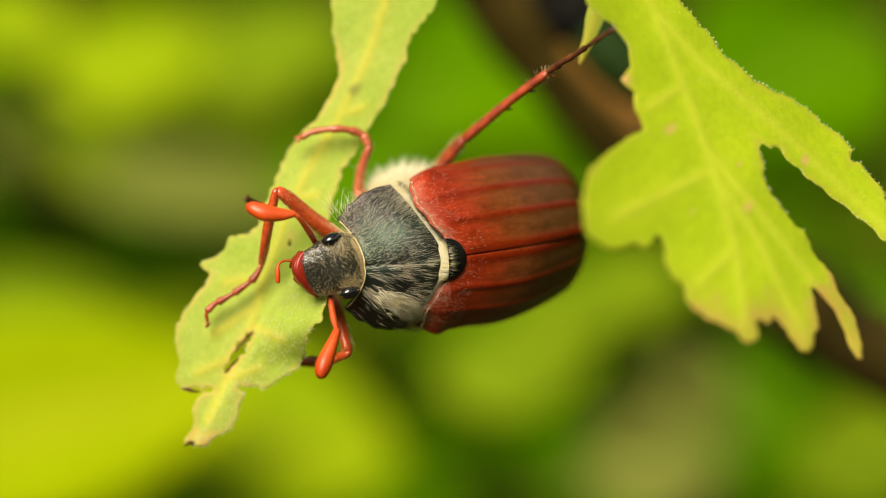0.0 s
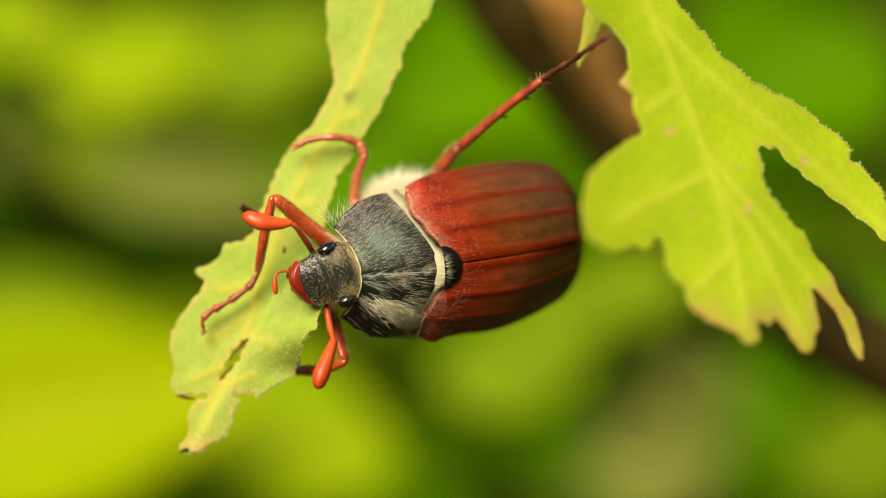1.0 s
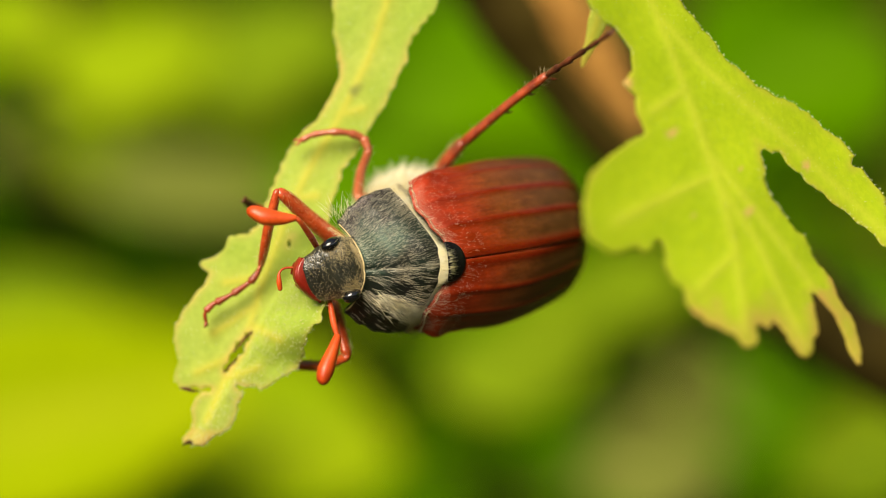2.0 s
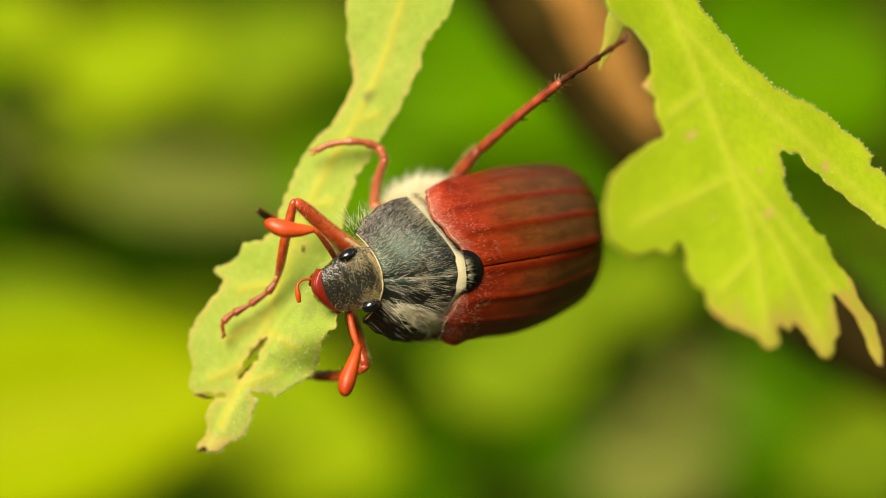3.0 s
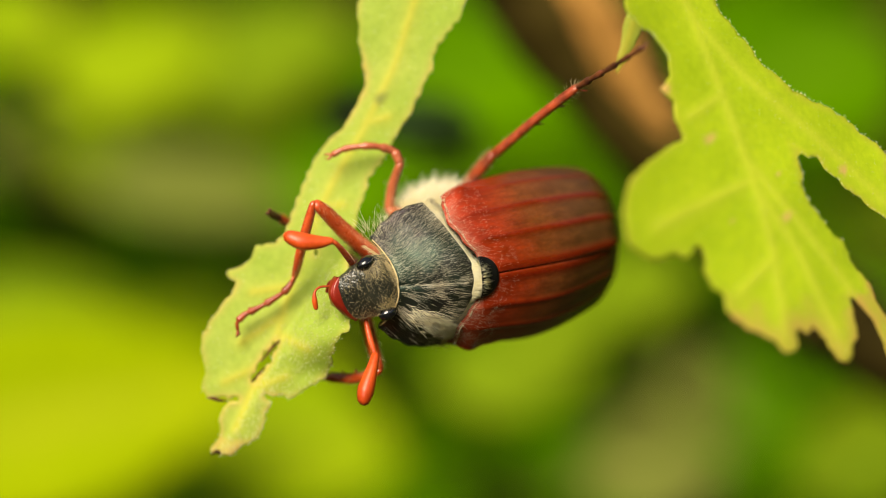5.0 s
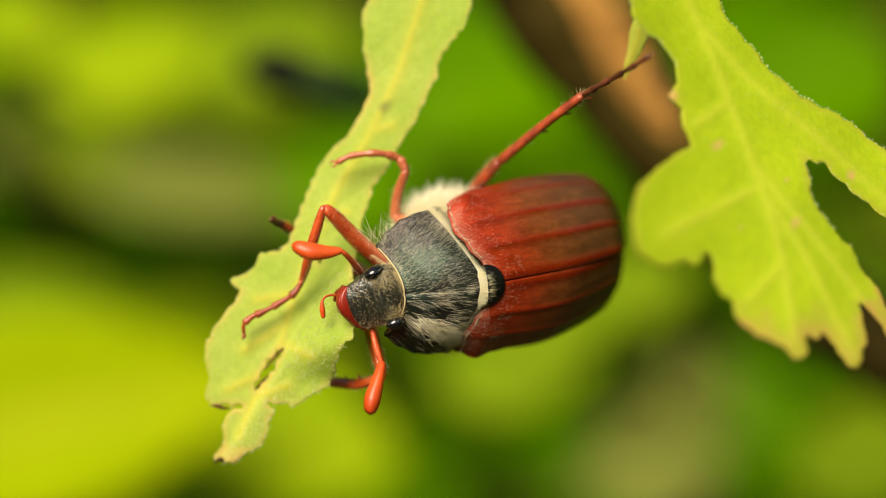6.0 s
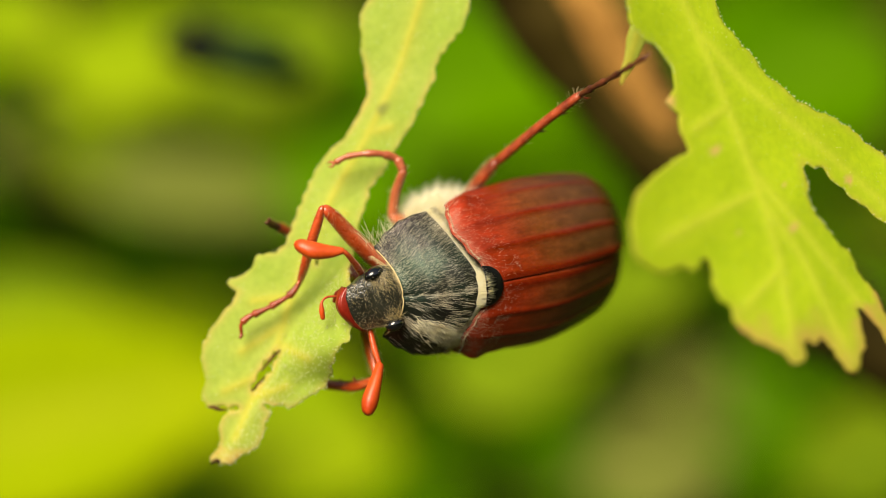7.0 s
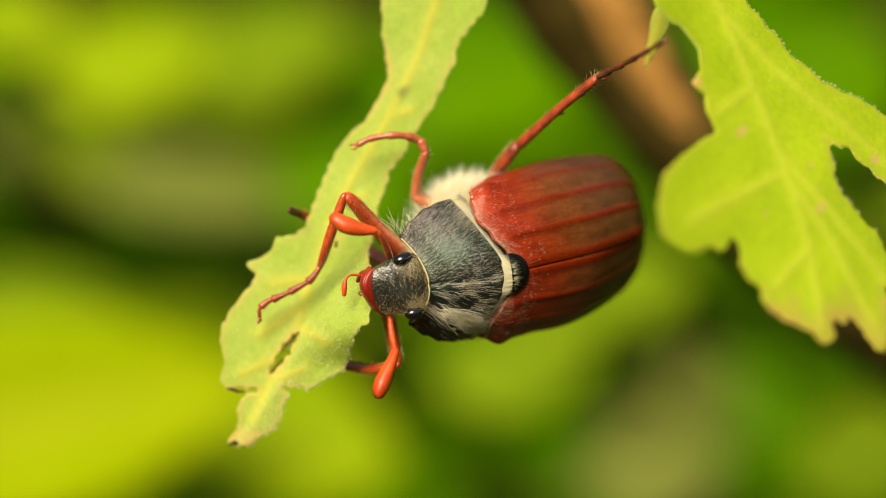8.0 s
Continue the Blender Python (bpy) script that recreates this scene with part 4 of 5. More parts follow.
def build_beetle():
    body = new("cockchafer")
    tagged(body, "cockchafer beetle with red-brown wing cases clinging to a leaf", "beetle")
    rng = random.Random(33)
    for side in (1, -1):
        surface("wing_case", 80, 120, elytron_point(side), ELYTRON, body, "ribbed red-brown wing case with pale scales and painted shoulder sheen", 0.25, rib_strength)
    surface("pronotum", 60, 120, pronotum_point, BLACK_GREEN, body, "black-green shiny neck shield", 0.35)
    ellipsoid("abdomen", (-7.5, 0, -3.6), (8.0, 5.5, 2.9), BELLY, body, "downy brown abdomen")
    ellipsoid("thorax", (-1.1, 0, -4.5), (4.6, 5.5, 4.2), BELLY, body, "cream-haired thorax")
    # scutellum: a black rounded shield between the wing cases
    def scut(u, v):
        q = 2 * v - 1
        w = 1.58 * (1 - u ** 2.0) ** 0.5 + 0.02
        return -0.60 - 1.62 * u, 0.08 + q * w, 2.84 - 0.115 * (q * w) ** 2 - 0.05 * u - 0.14 * abs(q) ** 6 - 0.2 * u ** 8
    surface("scutellum", 20, 28, scut, SCUTELLUM, body, "glossy black rounded shield", 0.3)

    rings = [[head_ring(i / 26, j / 36) for j in range(36)] for i in range(27)]
    bm = bmesh.new()
    neck = NECK
    vs = [[bm.verts.new((Vector(p) - neck) * MM) for p in ring] for ring in rings]
    for a, b in zip(vs, vs[1:]):
        for k in range(36):
            bm.faces.new((a[k], a[(k + 1) % 36], b[(k + 1) % 36], b[k]))
    bm.faces.new(vs[0]), bm.faces.new(vs[-1])
    head = part("head", bm, HEAD_SHELL, body, "dark hairy head with pitted shell")
    head.matrix_basis = HEAD_AT

    def on_head(ob):
        ob.matrix_basis = Matrix.Translation(-neck * MM) @ ob.matrix_basis
        return ob

    # upturned red front plate: a thin upper lip over a sloping red face
    def lip(u, v):
        w = 2 * v - 1
        wide = (0.24 + 0.42 * math.exp(-((w + 0.35) / 0.6) ** 2)) * (1 - abs(w) ** 6) + 0.06
        out = wide * curve_at([(0, -0.15), (0.25, 0.25), (0.55, 0.85), (0.8, 1.0), (1, 0.9)], u)
        z = -1.62 - 0.30 * w * w + curve_at([(0, 0.0), (0.15, 0.12), (0.4, 0.10), (0.75, -0.12), (1, -0.75)], u)
        return 9.42 - 0.65 * w * w + out - neck.x, (1.84 + 0.35 * out) * w - neck.y, z - neck.z
    surface("clypeus", 16, 34, lip, RED_SHELL, head, "upturned red front rim of the head", 0.22)
    for s in (-1, 1):
        on_head(ellipsoid("compound_eye", (6.8, 2.12 * s, -0.66 if s < 0 else -0.44), (0.84, 0.52, 0.62), SHINY_BLACK, head, "glossy black eye", seg=20))
    for s in (-1, 1):
        bm = bmesh.new()
        tube(bm, rounded([(8.1, 0.9 * s, -3.2, 0.40), (8.8, 0.95 * s, -3.9, 0.34), (9.2, 0.5 * s, -4.3, 0.18)]), 8)
        on_head(part("mandible", bm, RED_SHELL, head, "red chewing mouthpart"))
    bm = bmesh.new()
    tube(bm, rounded([(8.9, -0.9, -3.3, 0.10), (9.8, -1.3, -3.6, 0.09), (10.4, -1.2, -3.6, 0.10), (10.7, -0.6, -3.6, 0.22), (10.85, -0.05, -3.6, 0.19)]), 8)
    on_head(part("palp", bm, CLUB, head, "short red feeler beside the mouth"))
    # golden collar along the front edge of the neck shield
    bm = bmesh.new()
    edge = [pronotum_point(1.0, 0.04 + 0.92 * i / 24) for i in range(25)]
    tube(bm, [(x + 0.08, y, z - 0.02, 0.05 + 0.012 * math.sin(9 * y)) for x, y, z in edge], 8)
    part("collar", bm, COLLAR, body, "pale golden rim between head and neck shield")

    FEELERS.append(antenna("antenna", body, [(7.9, -1.9, -2.5, 0.24), (8.7, -2.9, -1.7, 0.27), (9.8, -4.2, -1.0, 0.20), (10.2, -4.5, -1.2, 0.22)],
                           [(10.2, -4.5, -1.2, 0.30), (11.1, -4.55, -1.5, 0.54), (12.2, -4.8, -1.8, 0.72), (12.9, -5.2, -2.2, 0.58)], "bent antenna with folded club"))
    FEELERS.append(antenna("antenna", body, [(7.3, 2.3, -2.0, 0.22), (7.7, 3.6, -0.9, 0.26), (8.0, 4.4, 0.1, 0.20), (8.1, 4.6, 0.4, 0.22)],
                           [(8.1, 4.6, 0.4, 0.30), (8.8, 5.4, 0.9, 0.46), (9.7, 6.6, 1.3, 0.68), (10.1, 7.2, 1.5, 0.58)], "bent antenna with folded club"))

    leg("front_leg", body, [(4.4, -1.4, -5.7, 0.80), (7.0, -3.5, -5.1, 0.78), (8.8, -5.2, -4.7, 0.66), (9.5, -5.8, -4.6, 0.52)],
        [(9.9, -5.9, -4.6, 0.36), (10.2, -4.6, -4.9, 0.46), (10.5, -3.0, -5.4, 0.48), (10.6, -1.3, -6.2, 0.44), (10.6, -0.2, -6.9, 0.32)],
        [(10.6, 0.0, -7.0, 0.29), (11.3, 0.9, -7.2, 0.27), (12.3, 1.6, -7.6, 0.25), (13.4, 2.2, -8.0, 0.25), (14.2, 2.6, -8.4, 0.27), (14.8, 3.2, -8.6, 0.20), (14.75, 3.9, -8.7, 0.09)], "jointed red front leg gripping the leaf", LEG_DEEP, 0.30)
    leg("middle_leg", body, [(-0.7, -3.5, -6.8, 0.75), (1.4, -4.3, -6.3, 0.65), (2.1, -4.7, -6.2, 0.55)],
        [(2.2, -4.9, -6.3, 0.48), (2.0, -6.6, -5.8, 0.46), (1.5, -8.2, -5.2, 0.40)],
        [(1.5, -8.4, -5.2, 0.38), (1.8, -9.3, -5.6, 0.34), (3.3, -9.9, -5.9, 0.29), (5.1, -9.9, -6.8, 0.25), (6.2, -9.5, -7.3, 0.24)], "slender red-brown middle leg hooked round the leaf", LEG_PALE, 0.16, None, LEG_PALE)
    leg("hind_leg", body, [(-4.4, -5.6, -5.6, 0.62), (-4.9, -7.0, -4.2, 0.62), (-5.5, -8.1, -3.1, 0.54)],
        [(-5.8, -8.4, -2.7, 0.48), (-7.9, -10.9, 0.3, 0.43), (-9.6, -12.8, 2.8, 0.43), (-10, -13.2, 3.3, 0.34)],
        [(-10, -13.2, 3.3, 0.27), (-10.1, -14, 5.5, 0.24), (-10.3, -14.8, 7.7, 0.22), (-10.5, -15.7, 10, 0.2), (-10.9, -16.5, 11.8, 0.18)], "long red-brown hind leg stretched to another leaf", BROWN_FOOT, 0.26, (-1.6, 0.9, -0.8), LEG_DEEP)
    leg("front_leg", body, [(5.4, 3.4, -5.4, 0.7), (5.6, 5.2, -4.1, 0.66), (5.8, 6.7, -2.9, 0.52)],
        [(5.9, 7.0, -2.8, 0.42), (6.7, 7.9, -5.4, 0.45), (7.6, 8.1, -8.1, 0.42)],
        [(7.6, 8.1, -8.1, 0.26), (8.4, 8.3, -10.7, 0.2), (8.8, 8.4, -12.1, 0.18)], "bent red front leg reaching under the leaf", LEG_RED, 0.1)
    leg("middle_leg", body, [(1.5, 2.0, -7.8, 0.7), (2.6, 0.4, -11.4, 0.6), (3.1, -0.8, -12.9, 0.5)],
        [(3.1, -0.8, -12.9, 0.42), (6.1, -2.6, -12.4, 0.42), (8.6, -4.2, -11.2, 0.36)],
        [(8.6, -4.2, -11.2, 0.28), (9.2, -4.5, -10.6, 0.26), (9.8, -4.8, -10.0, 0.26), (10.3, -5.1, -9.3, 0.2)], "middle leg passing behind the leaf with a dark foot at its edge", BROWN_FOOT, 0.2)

    # coat of hair
    fringe, long_hair, gold, sparse, down = [], [], [], [], []
    for _ in range(5200):      # between neck shield and wing cases, longest over the scutellum
        v = rng.random()
        x, y, z = pronotum_point(0.0, v)
        q = 2 * v - 1
        mid = math.exp(-((q - 0.03) / 0.25) ** 4)
        length = 0.52 + 0.62 * mid + 0.50 * smoothstep(0.62, 0.85, -q) + 0.12 * smoothstep(0.25, 0.5, q)
        fringe.append(((x + rng.uniform(0, 0.22), y, z - 0.26 + 0.32 * mid), (-1, 0.2 * q + rng.uniform(-0.14, 0.14), 0.22 - 0.12 * mid + rng.uniform(-0.12, 0.2)), length * rng.uniform(0.75, 1.15)))
    for _ in range(620):       # loose tufts at the hind corners of the shield
        u = rng.random() ** 1.3 * 0.85
        s = rng.gauss(0.74 - 0.30 * u, 0.06)
        p, n = pronotum_normal(u, (s + 1) / 2)
        lie = Vector((-1, 0.5 * s + rng.uniform(-0.5, 0.5), rng.uniform(-0.3, 0.3)))
        fringe.append((p, lie + n * rng.uniform(0.25, 0.8), rng.uniform(0.4, 1.2)))
    for side in (-1, 1):       # pale line along the front edge of each wing case
        edge_of = elytron_point(side)
        for _ in range(50):
            v = rng.uniform(0.16, 0.62)
            p = Vector(edge_of(0.015, v))
            fringe.append((p, Vector((0.8, side * 0.4 * v + rng.uniform(-0.4, 0.4), 0.5 + rng.uniform(-0.2, 0.3))), rng.uniform(0.2, 0.45)))
    for _ in range(17000):     # thick cream coat on the flanks of the thorax
        a, b = rng.uniform(0, 2 * math.pi), rng.uniform(-0.9, 1.0)
        d = Vector((b, math.sqrt(1 - b * b) * math.cos(a), math.sqrt(1 - b * b) * math.sin(a)))
        p = Vector((-1.1 + 4.6 * d.x, 5.5 * d.y, -4.3 + 4.4 * d.z))
        if d.z > 0.5 or (p.x > 1.3 and rng.random() < 0.85):
            continue
        n = Vector((d.x / 4.6, d.y / 5.5, d.z / 4.4)).normalized()
        long_hair.append((p, n + Vector((-0.45, 0, 0.15)) + Vector((rng.uniform(-0.4, 0.4), rng.uniform(-0.4, 0.4), rng.uniform(-0.4, 0.4))), rng.uniform(0.6, 1.4) + (1.1 * rng.random() if d.y < -0.3 else 0)))
    for _ in range(16000):     # shield: fine pale hairs combed back and outward in flowing locks
        u, v = rng.random(), rng.random()
        q = 2 * v - 1
        lock = 0.30 + 1.2 * noise.noise((u * 5, q * 9, 7.7))
        dense = (0.03 + 0.20 * smoothstep(-0.25, 0.1, q) * (1 - smoothstep(0.55, 0.85, q))) * lock
        dense += 0.55 * math.exp(-((q + 0.80) / 0.16) ** 2) * smoothstep(0.5, 0.0, u)                 # pale hind corner
        dense += 0.60 * math.exp(-((q - 0.64 + 0.18 * u) / 0.11) ** 2) * (1 - 0.88 * u)               # band above the lower bulge
        dense += 0.22 * math.exp(-((q - 0.02) / 0.035) ** 2) + 0.22 * math.exp(-((u - 0.03) / 0.06) ** 2) * smoothstep(-0.2, -0.5, q)
        if rng.random() < dense:
            p, n = pronotum_normal(u, v)
            flow = 0.35 * noise.noise((u * 3, q * 5, 2.2))
            lie = Vector((-1, 0.45 * q + flow + rng.uniform(-0.2, 0.2), 0))
            lie = (lie - n * lie.dot(n)).normalized()
            long_here = 1.35 if q > -0.1 else 0.75
            sparse.append((p, lie + n * rng.uniform(0.08, 0.34), rng.uniform(0.35, 0.95) * long_here))
    for _ in range(9000):      # shield: very short down on its upper half
        u, v = rng.random(), rng.random()
        q = 2 * v - 1
        if rng.random() < smoothstep(0.1, -0.35, q) * (0.35 + 0.65 * u):
            p, n = pronotum_normal(u, v)
            lie = Vector((-1, 0.5 * q + 0.5 * noise.noise((u * 4, q * 6, 5.2)) + rng.uniform(-0.35, 0.35), 0))
            lie = (lie - n * lie.dot(n)).normalized()
            down.append((p, lie + n * rng.uniform(0.05, 0.3), rng.uniform(0.14, 0.38)))
    shoulder = []
    for side in (-1, 1):       # wing cases: short whitish down behind the front edge, thinning backward; also whitens the shoulder like a highlight
        at = elytron_point(side)
        for _ in range(2400):
            u, v = 0.004 + 0.17 * rng.random() ** 2.3, rng.uniform(0.02, 0.72)
            if rng.random() > (1 - 0.5 * smoothstep(0.35, 0.75, v)) * (0.45 + 0.9 * noise.noise((u * 22, v * 9, side * 3.0))):
                continue
            p = Vector(at(u, v))
            n = (Vector(at(u + 0.01, v)) - p).cross(Vector(at(u, v + 0.01)) - p).normalized()
            n = n if n.z > 0 else -n
            back = (Vector(at(u + 0.01, v)) - p).normalized()
            shoulder.append((p, back + n * rng.uniform(0.1, 0.45) + Vector((0, rng.uniform(-0.25, 0.25), 0)), rng.uniform(0.10, 0.26)))
    for _ in range(36):        # wisps before the shoulder and along the front thigh
        p = Vector((rng.uniform(4.0, 6.3), rng.uniform(-4.4, -3.4), rng.uniform(-3.8, -1.8)))
        long_hair.append((p, Vector((0.55, -1.0, 0.3)) + Vector((rng.uniform(-0.6, 0.6), rng.uniform(-0.3, 0.3), rng.uniform(-0.4, 0.4))), rng.uniform(0.7, 1.9)))
    for _ in range(9000):      # head: tufts by the eyes and behind, bare in front
        u, v = rng.uniform(0.05, 0.92), rng.uniform(0.02, 0.48)
        p = Vector(head_ring(u, v)) - neck
        side = 1 if p.y > 0 else -1
        tuft = math.exp(-((u - 0.40) / 0.15) ** 2) * min(1, abs(p.y) / 1.7) ** 2 + 0.45 * math.exp(-((u - 0.12) / 0.10) ** 2)
        if rng.random() < 0.04 + 0.30 * tuft:
            q = Vector((0, p.y * 0.5, 1.0)).normalized()
            sweep = Vector((rng.uniform(-0.7, 0.7), -side * rng.uniform(0.3, 1.0), 0))
            gold.append((p, q * rng.uniform(0.15, 0.6) + sweep, rng.uniform(0.5, 1.15) if tuft > 0.35 else rng.uniform(0.22, 0.55)))
    for _ in range(600):       # head: fine short down all over
        u, v = rng.uniform(0.08, 0.97), rng.uniform(0.02, 0.48)
        p = Vector(head_ring(u, v)) - neck
        q = Vector((0, p.y * 0.5, 1.0)).normalized()
        gold.append((p, q * rng.uniform(0.15, 0.5) + Vector((rng.uniform(-0.2, 0.9), rng.uniform(-0.6, 0.6), 0)), rng.uniform(0.10, 0.24)))
    for _ in range(1100):      # collar behind the head
        v = rng.uniform(0.05, 0.95)
        x, y, z = pronotum_point(1.0, v)
        gold.append((Vector((x - 0.1, y * 0.9, z - 0.25)) - neck, (0.9, 0.2 * (2 * v - 1) + rng.uniform(-0.3, 0.3), rng.uniform(-0.1, 0.3)), rng.uniform(0.3, 0.6)))
    hair_coat("hair_fringe", fringe, HAIR, body, "cream hair fringe behind the neck shield", 0.026)
    hair_coat("thorax_hair", long_hair, HAIR, body, "thick cream hair", 0.02)
    hair_coat("shield_hair", sparse, HAIR_PALE, body, "scattered pale hairs", 0.0072)
    hair_coat("shoulder_down", shoulder, HAIR_PALE, body, "whitish down at the front of the wing cases", 0.0045)
    hair_coat("shield_down", down, HAIR_PALE, body, "short grey down", 0.0055)
    hair_coat("head_hair", gold, HAIR_GOLD, head, "golden hair tufts by the eyes", 0.0085)
    HEADS.append(head)
    return body


build_ground()
build_backdrop()
build_far_foliage()
build_back_leaves()
INSECT = build_insect()
BRANCH = build_branch()
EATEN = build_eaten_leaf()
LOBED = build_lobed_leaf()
BEETLE = build_beetle()

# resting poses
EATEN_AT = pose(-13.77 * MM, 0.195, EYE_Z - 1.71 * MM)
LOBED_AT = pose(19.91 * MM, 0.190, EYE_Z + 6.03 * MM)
BRANCH_AT = pose(0, 0.258, EYE_Z)


def body_pose(x, y, z, tilt, roll, turn):
    """Head to the left, back to the camera; tilt brings the head nearer, roll turns the back down, turn dips the head."""
    t, p = radians(tilt), radians(roll)
    f = Vector((-math.cos(t), -math.sin(t), 0))
    d0, l0 = Vector((math.sin(t), -math.cos(t), 0)), Vector((0, 0, -1))
    d, l = d0 * math.cos(p) + l0 * math.sin(p), l0 * math.cos(p) - d0 * math.sin(p)
    m = Matrix((f, l, d)).transposed().to_4x4()
    return Matrix.Translation((x * MM, y * MM, EYE_Z + z * MM)) @ pose(0, 0, 0, 0, -turn, 0) @ m


BEETLE_AT = body_pose(-1.39, 192.2, -0.57, 27, 9, 8.5)


# The gusts that carry beetle and twigs together: seconds, shift right, shift down (units of 0.0427 mm)
GUST_EARLY = [(0, 0, 0), (0.1, -4, 3), (0.2, -11, 5), (0.3, -18, 1), (0.4, -17, 2), (0.5, -13, 7), (0.6, -19, 10), (0.7, -18, 11), (0.8, -8, 8), (0.9, -7, 14), (1.0, -7, 14),
              (1.1, -22, 12), (1.2, -23, 11), (1.3, -22, 12), (1.4, -22, 17), (1.5, -31, 33), (1.6, -29, 33), (1.7, -22, 9), (1.8, -6, -15), (1.9, 1, -9), (2.0, -1, 6), (2.1, 28, 8), (2.2, 42, 3)]
GUST_MIDDLE = [(3.3, 28, 24), (3.4, 38, 14), (3.5, 53, 12), (3.6, 60, 24), (3.7, 60, 28), (3.8, 53, 23), (3.9, 41, 25), (4.0, 39, 29), (4.1, 48, 28), (4.2, 66, 23), (4.3, 68, 23),
               (4.4, 61, 29), (4.5, 47, 37), (4.6, 46, 33), (4.7, 53, 29)]
GUST_LATE = [(5.8, 65, 32), (5.9, 69, 32), (6.0, 69, 43), (6.1, 62, 55), (6.2, 63, 62), (6.3, 67, 52), (6.4, 70, 35), (6.5, 83, 22), (6.6, 83, 38), (6.7, 76, 59), (6.8, 63, 70), (6.9, 60, 62),
             (7.0, 66, 44), (7.1, 94, 20), (7.2, 119, 15), (7.3, 101, 37), (7.4, 67, 58), (7.5, 50, 70), (7.6, 56, 57), (7.7, 77, 40), (7.8, 97, 26), (7.9, 110, 20), (8.0, 111, 18)]
# what each adds of its own: seconds, right, down, clockwise turn in degrees
BEETLE_OWN = [(0, 0, 0, 0), (0.5, 0, 0, -0.3), (1, 0, 0, -0.25), (1.5, 0, 0, -0.4), (2, 0, 0, 0.1), (2.2, 0, 0, -0.6), (3.3, 0, 0, -0.7), (4, 0, 0, -0.7), (4.3, 0, 0, -0.8), (4.5, 0, 0, -1.5), (4.7, 0, 0, -1.3),
              (5.8, 0, 0, -1.6), (6.5, 0, 0, -2.3), (7.5, 0, 0, -2.6), (8, 0, 0, -4.4)]
EATEN_OWN = [(0, 0, 0, 0), (0.5, -1, -1, 0), (1, -2, -1.5, 0), (1.5, 0, -2, 0), (2, 0, -6, 0.4), (2.2, -3, 0, 0), (3.3, -7, -11, 0.3), (3.5, -6, -9, 0), (4, -5.5, -3, -0.2),
             (4.5, -6, -11, 0), (4.7, -9, -14, 0), (5.8, -15, -11, 0.1), (6, -15.5, -13, 0.2), (6.5, -17, -12, 0.1), (7, -18, -11, 0.4), (7.5, -21, -17, 0.8), (8, -29, -16, 0.8)]
LOBED_OWN = [(0, 0, 0, 0), (0.5, 1, -8, -0.4), (1, 6, -11, -0.6), (1.5, -3, -3, 0.8), (2, 3, 2, 0.5), (2.2, 10, -11, -1), (3.3, 4, -9, 0.3), (3.5, 7, -9, 0), (4, 6.5, -1, 0.6),
             (4.5, 7.5, -7, 0.2), (4.7, 9, -13, 0.2), (5.8, 8, -12, 0), (6, 12, -16, -0.2), (6.5, 12, -15, -0.7), (7, 11, -8.5, -0.5), (7.5, 8, -13, 0), (8, 12, -16.5, -1)]
# slow roll of the body about its length, back turning down: seconds, degrees
BODY_ROLL = [(0, 0), (3.3, 0), (4.7, -1.5), (5.8, -2.5), (7.5, -3.5), (8, -6)]


def with_gusts(own, share=1.0):
    res = []
    for t, right, down in GUST_EARLY + GUST_MIDDLE + GUST_LATE:
        r, d, a = (float(np.interp(t, [row[0] for row in own], [row[k] for row in own])) for k in (1, 2, 3))
        res.append((t, share * (right + r), share * (down + d), a))
    return res


def sway(rest, rows, unit, pivot=(0, 0, 0)):
    """Rows of poses: rest shifted and turned in the upright plane about a pivot in world metres."""
    res = []
    for t, right, down, turn in rows:
        about = Matrix.Translation(pivot) @ pose(0, 0, 0, 0, turn, 0) @ Matrix.Translation(-Vector(pivot))
        res.append((t, Matrix.Translation((right * unit, 0, -down * unit)) @ about @ rest))
    return res


# the head sinks and turns as it chews: seconds, forward, to its left (mm), turn in degrees
HEAD_MOVES = [(0, 0, 0, 0), (2, -0.07, -0.05, 4.3), (4, -0.09, -0.05, 6), (6, -0.33, 0.25, 4), (7, -0.42, 0.23, 3.8), (7.5, -0.37, 0.42, 3.3), (7.7, -0.65, 0.5, -1), (8, -0.4, 0.47, -8.8)]
FEELER_MOVES = [[(0, 0, 0, 0), (2, -0.12, 0.08, 0), (4, -0.27, 0.26, 1.5), (6, -0.65, 0.54, 2.7), (7, -0.85, 0.54, -0.3), (7.5, -1.09, 0.71, 0.1), (7.7, -1.27, 0.7, -3.6), (8, -1.08, 0.24, -10.8)],
                [(0, 0, 0, 0), (2, -0.03, 0.17, 1.8), (4, -0.13, 0.29, 4.3), (6, -0.15, 0.37, 5.1), (7, -0.11, 0.31, 4.2), (7.5, -0.13, 0.28, 4.1), (7.7, -0.05, 0.22, 2.6), (8, 0.39, -0.02, -5.8)]]
# the front legs keep their hold on the leaf while the body sinks: the same four numbers
FRONT_LEG_MOVES = [(0, 0, 0, 0), (2, -0.04, -0.03, -1.1), (4, 0.01, -0.02, -2.2), (6, -0.38, -0.15, -5.5), (7, -0.39, -0.17, -6.7), (7.5, -0.34, -0.39, -7), (7.7, -0.28, -0.17, -8), (8, 0.01, -0.16, -9.1)]
LOW_LEG_MOVES = [(0, 0, 0, 0), (2, 0.03, 0.06, -0.2), (4, 0.08, 0.12, -0.7), (6, 0.23, -0.17, -2.8), (7, 0.43, -0.1, -4.7), (7.5, 0.45, -0.18, -5.2), (7.7, 0.5, -0.31, -6), (8, 0.71, -0.4, -8.6)]
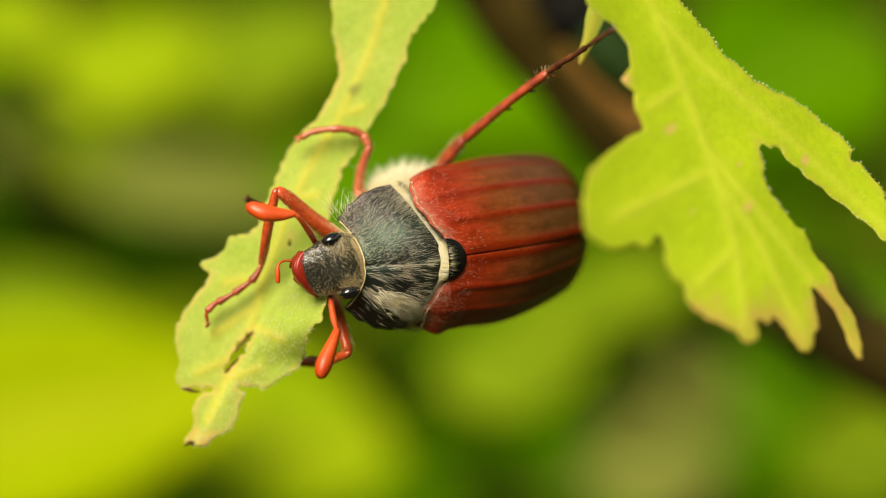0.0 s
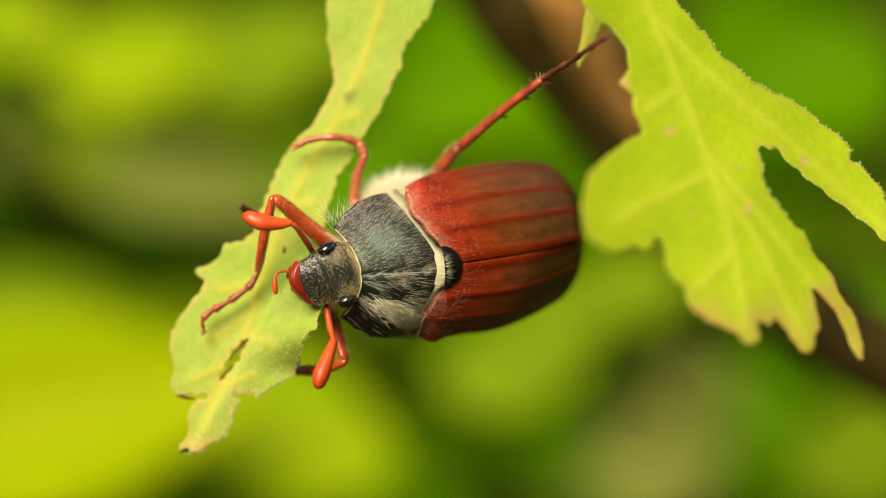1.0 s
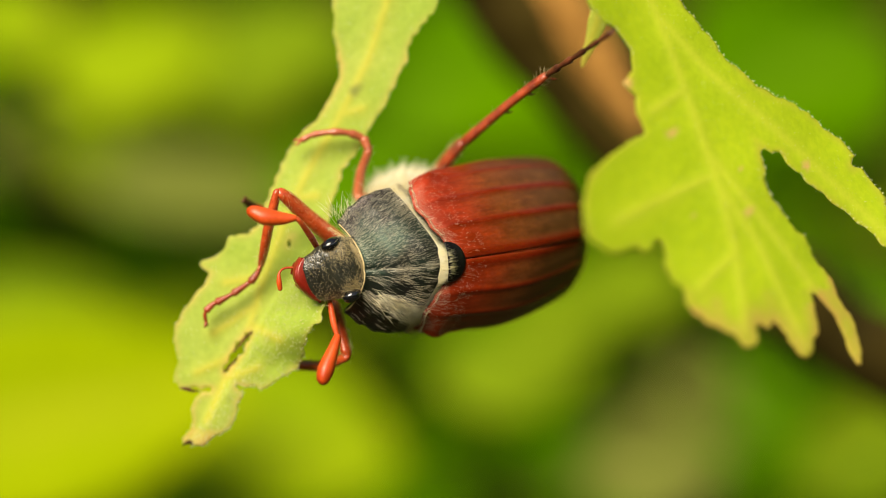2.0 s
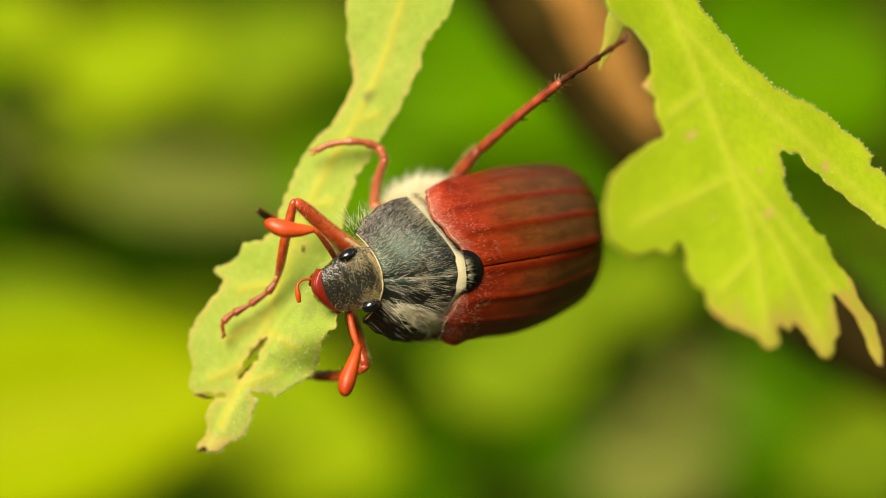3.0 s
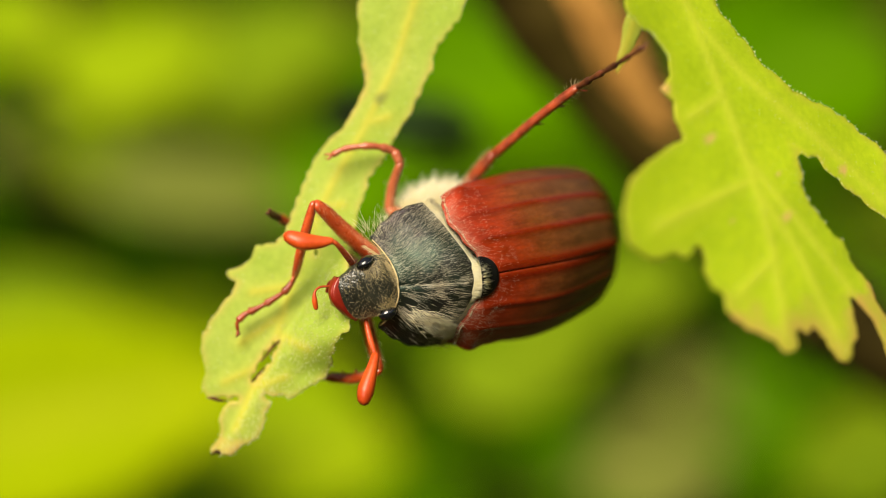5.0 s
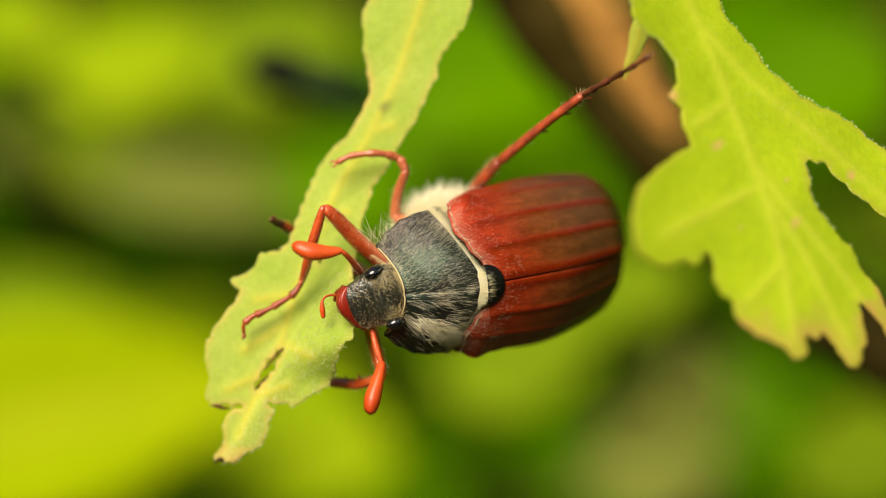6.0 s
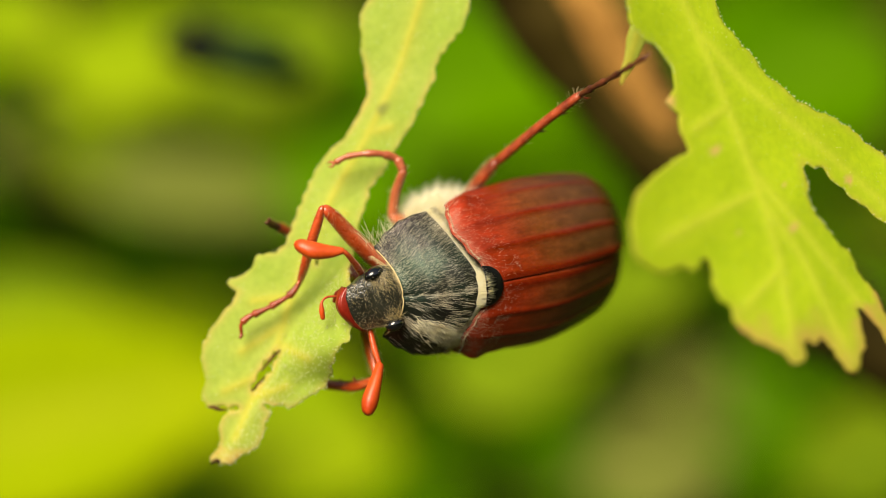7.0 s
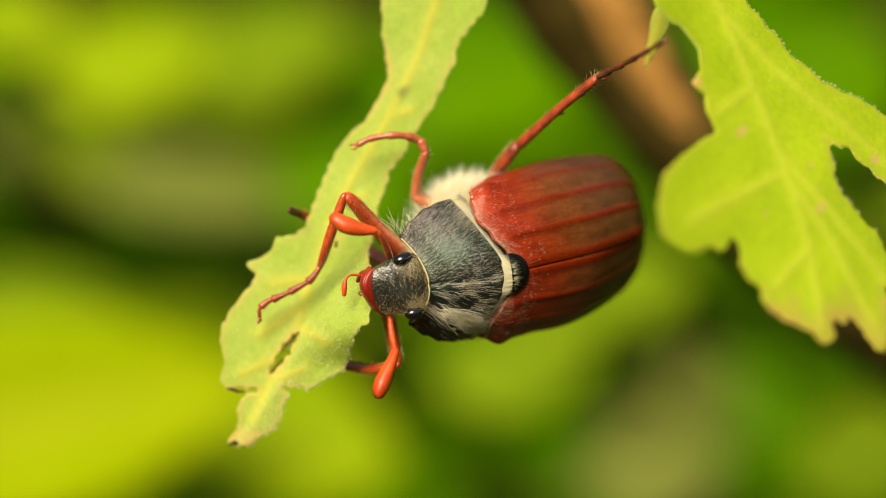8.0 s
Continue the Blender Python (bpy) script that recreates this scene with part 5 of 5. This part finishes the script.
# the far foot climbs past the leaf edge
FAR_LEG_MOVES = [(0, 0, 0, 0), (2, 0.15, -0.1, 0), (4, 0.5, -0.3, 0), (6, 0.9, -0.5, 0), (8, 1.2, -0.5, 0)]
# path of the insect: seconds, right, up (mm), nose-down turn
FLIGHT = [(0, 24.5, 36.0, 45), (0.2, 22.6, 38.3, 42), (0.4, 20.4, 41.0, 38), (0.6, 19.2, 43.2, 32), (0.8, 17.5, 46, 20), (1.0, 15.5, 50, 8), (1.5, 11, 62, 0), (3.0, 11, 58, 0), (3.4, 10.6, 40, 30), (3.6, 9.8, 32.5, 40), (3.8, 5.5, 25.5, 40), (4.0, -2.2, 21.0, 10), (4.3, -7, 20, 0), (4.7, -5, 19.5, 0), (5.2, -12, 22, 5), (5.8, -18.5, 25.5, 5),
          (6.0, -23.4, 28.2, 18), (6.2, -24, 26, 5), (6.4, -30.5, 29, 22), (6.6, -33, 33, 12), (6.8, -36, 32, 12), (7.1, -37, 33, 12), (7.4, -37, 33.5, 15), (7.5, -36.5, 35.2, 18), (7.6, -36.5, 36.5, 20), (7.8, -39, 40, 25), (8, -42, 50, 30)]


def moved(part_of, rows):
    """Key a body part: its rest pose shifted and turned in the plane of the back."""
    rest = part_of.matrix_basis.copy()
    walk(part_of, [(t, Matrix.Translation((x * MM, y * MM, 0)) @ rest @ pose(0, 0, 0, 0, 0, a)) for t, x, y, a in rows])


def motions():
    moved(HEADS[0], HEAD_MOVES)
    for ob, rows in zip(FEELERS, FEELER_MOVES):
        moved(ob, rows)
    moved(LEGS[0], FRONT_LEG_MOVES)
    moved(LEGS[3], LOW_LEG_MOVES)
    moved(LEGS[4], FAR_LEG_MOVES)
    rest = LEGS[1].matrix_basis.copy()
    walk(LEGS[1], [(t, Matrix.Translation((0, y * MM, 0)) @ rest) for t, y in ((0, 0), (4.7, 0), (7.5, -0.2), (8, -0.5))])
    rest = LEGS[2].matrix_basis.copy()
    walk(LEGS[2], [(t, rest @ pose(0, 0, 0, 0, 0, a)) for t, a in ((0, 0), (4.7, 1), (7.5, 1.5), (8, 5))])
    away = [(0, 0.86), (1.5, 0.86), (2.6, 1), (3.2, 1.75), (3.7, 1.7), (4.0, 1), (7.4, 1), (7.5, 1.22), (7.6, 1.42), (7.8, 1.68), (8, 1.8)]      # it flies off at the end
    rows = []
    for t, x, z, a in FLIGHT:
        k = curve_at(away, t)
        rows.append((t, pose(0.655 * k * x * MM, 0.275 * k, EYE_Z + 0.655 * k * z * MM, 0, a, 0) @ pose(0, 0, 0, 15, 0, 180)))
    walk(INSECT, rows)
    walk(EATEN, sway(EATEN_AT, with_gusts(EATEN_OWN), 0.0438 * MM, EATEN_AT.translation))
    walk(LOBED, sway(LOBED_AT, with_gusts(LOBED_OWN), 0.0427 * MM, (22 * MM, 0.19, EYE_Z + 6 * MM)))
    rows = sway(BEETLE_AT, with_gusts(BEETLE_OWN), 0.0427 * MM, (1.6 * MM, 0.19, EYE_Z - 0.6 * MM))
    walk(BEETLE, [(t, m @ pose(0, 0, 0, float(np.interp(t, *zip(*BODY_ROLL))))) for t, m in rows])
    walk(BRANCH, sway(BRANCH_AT, [(t, r, d * 0.6, 0) for t, r, d, a in with_gusts(LOBED_OWN, 0.65)], 0.058 * MM))


motions()
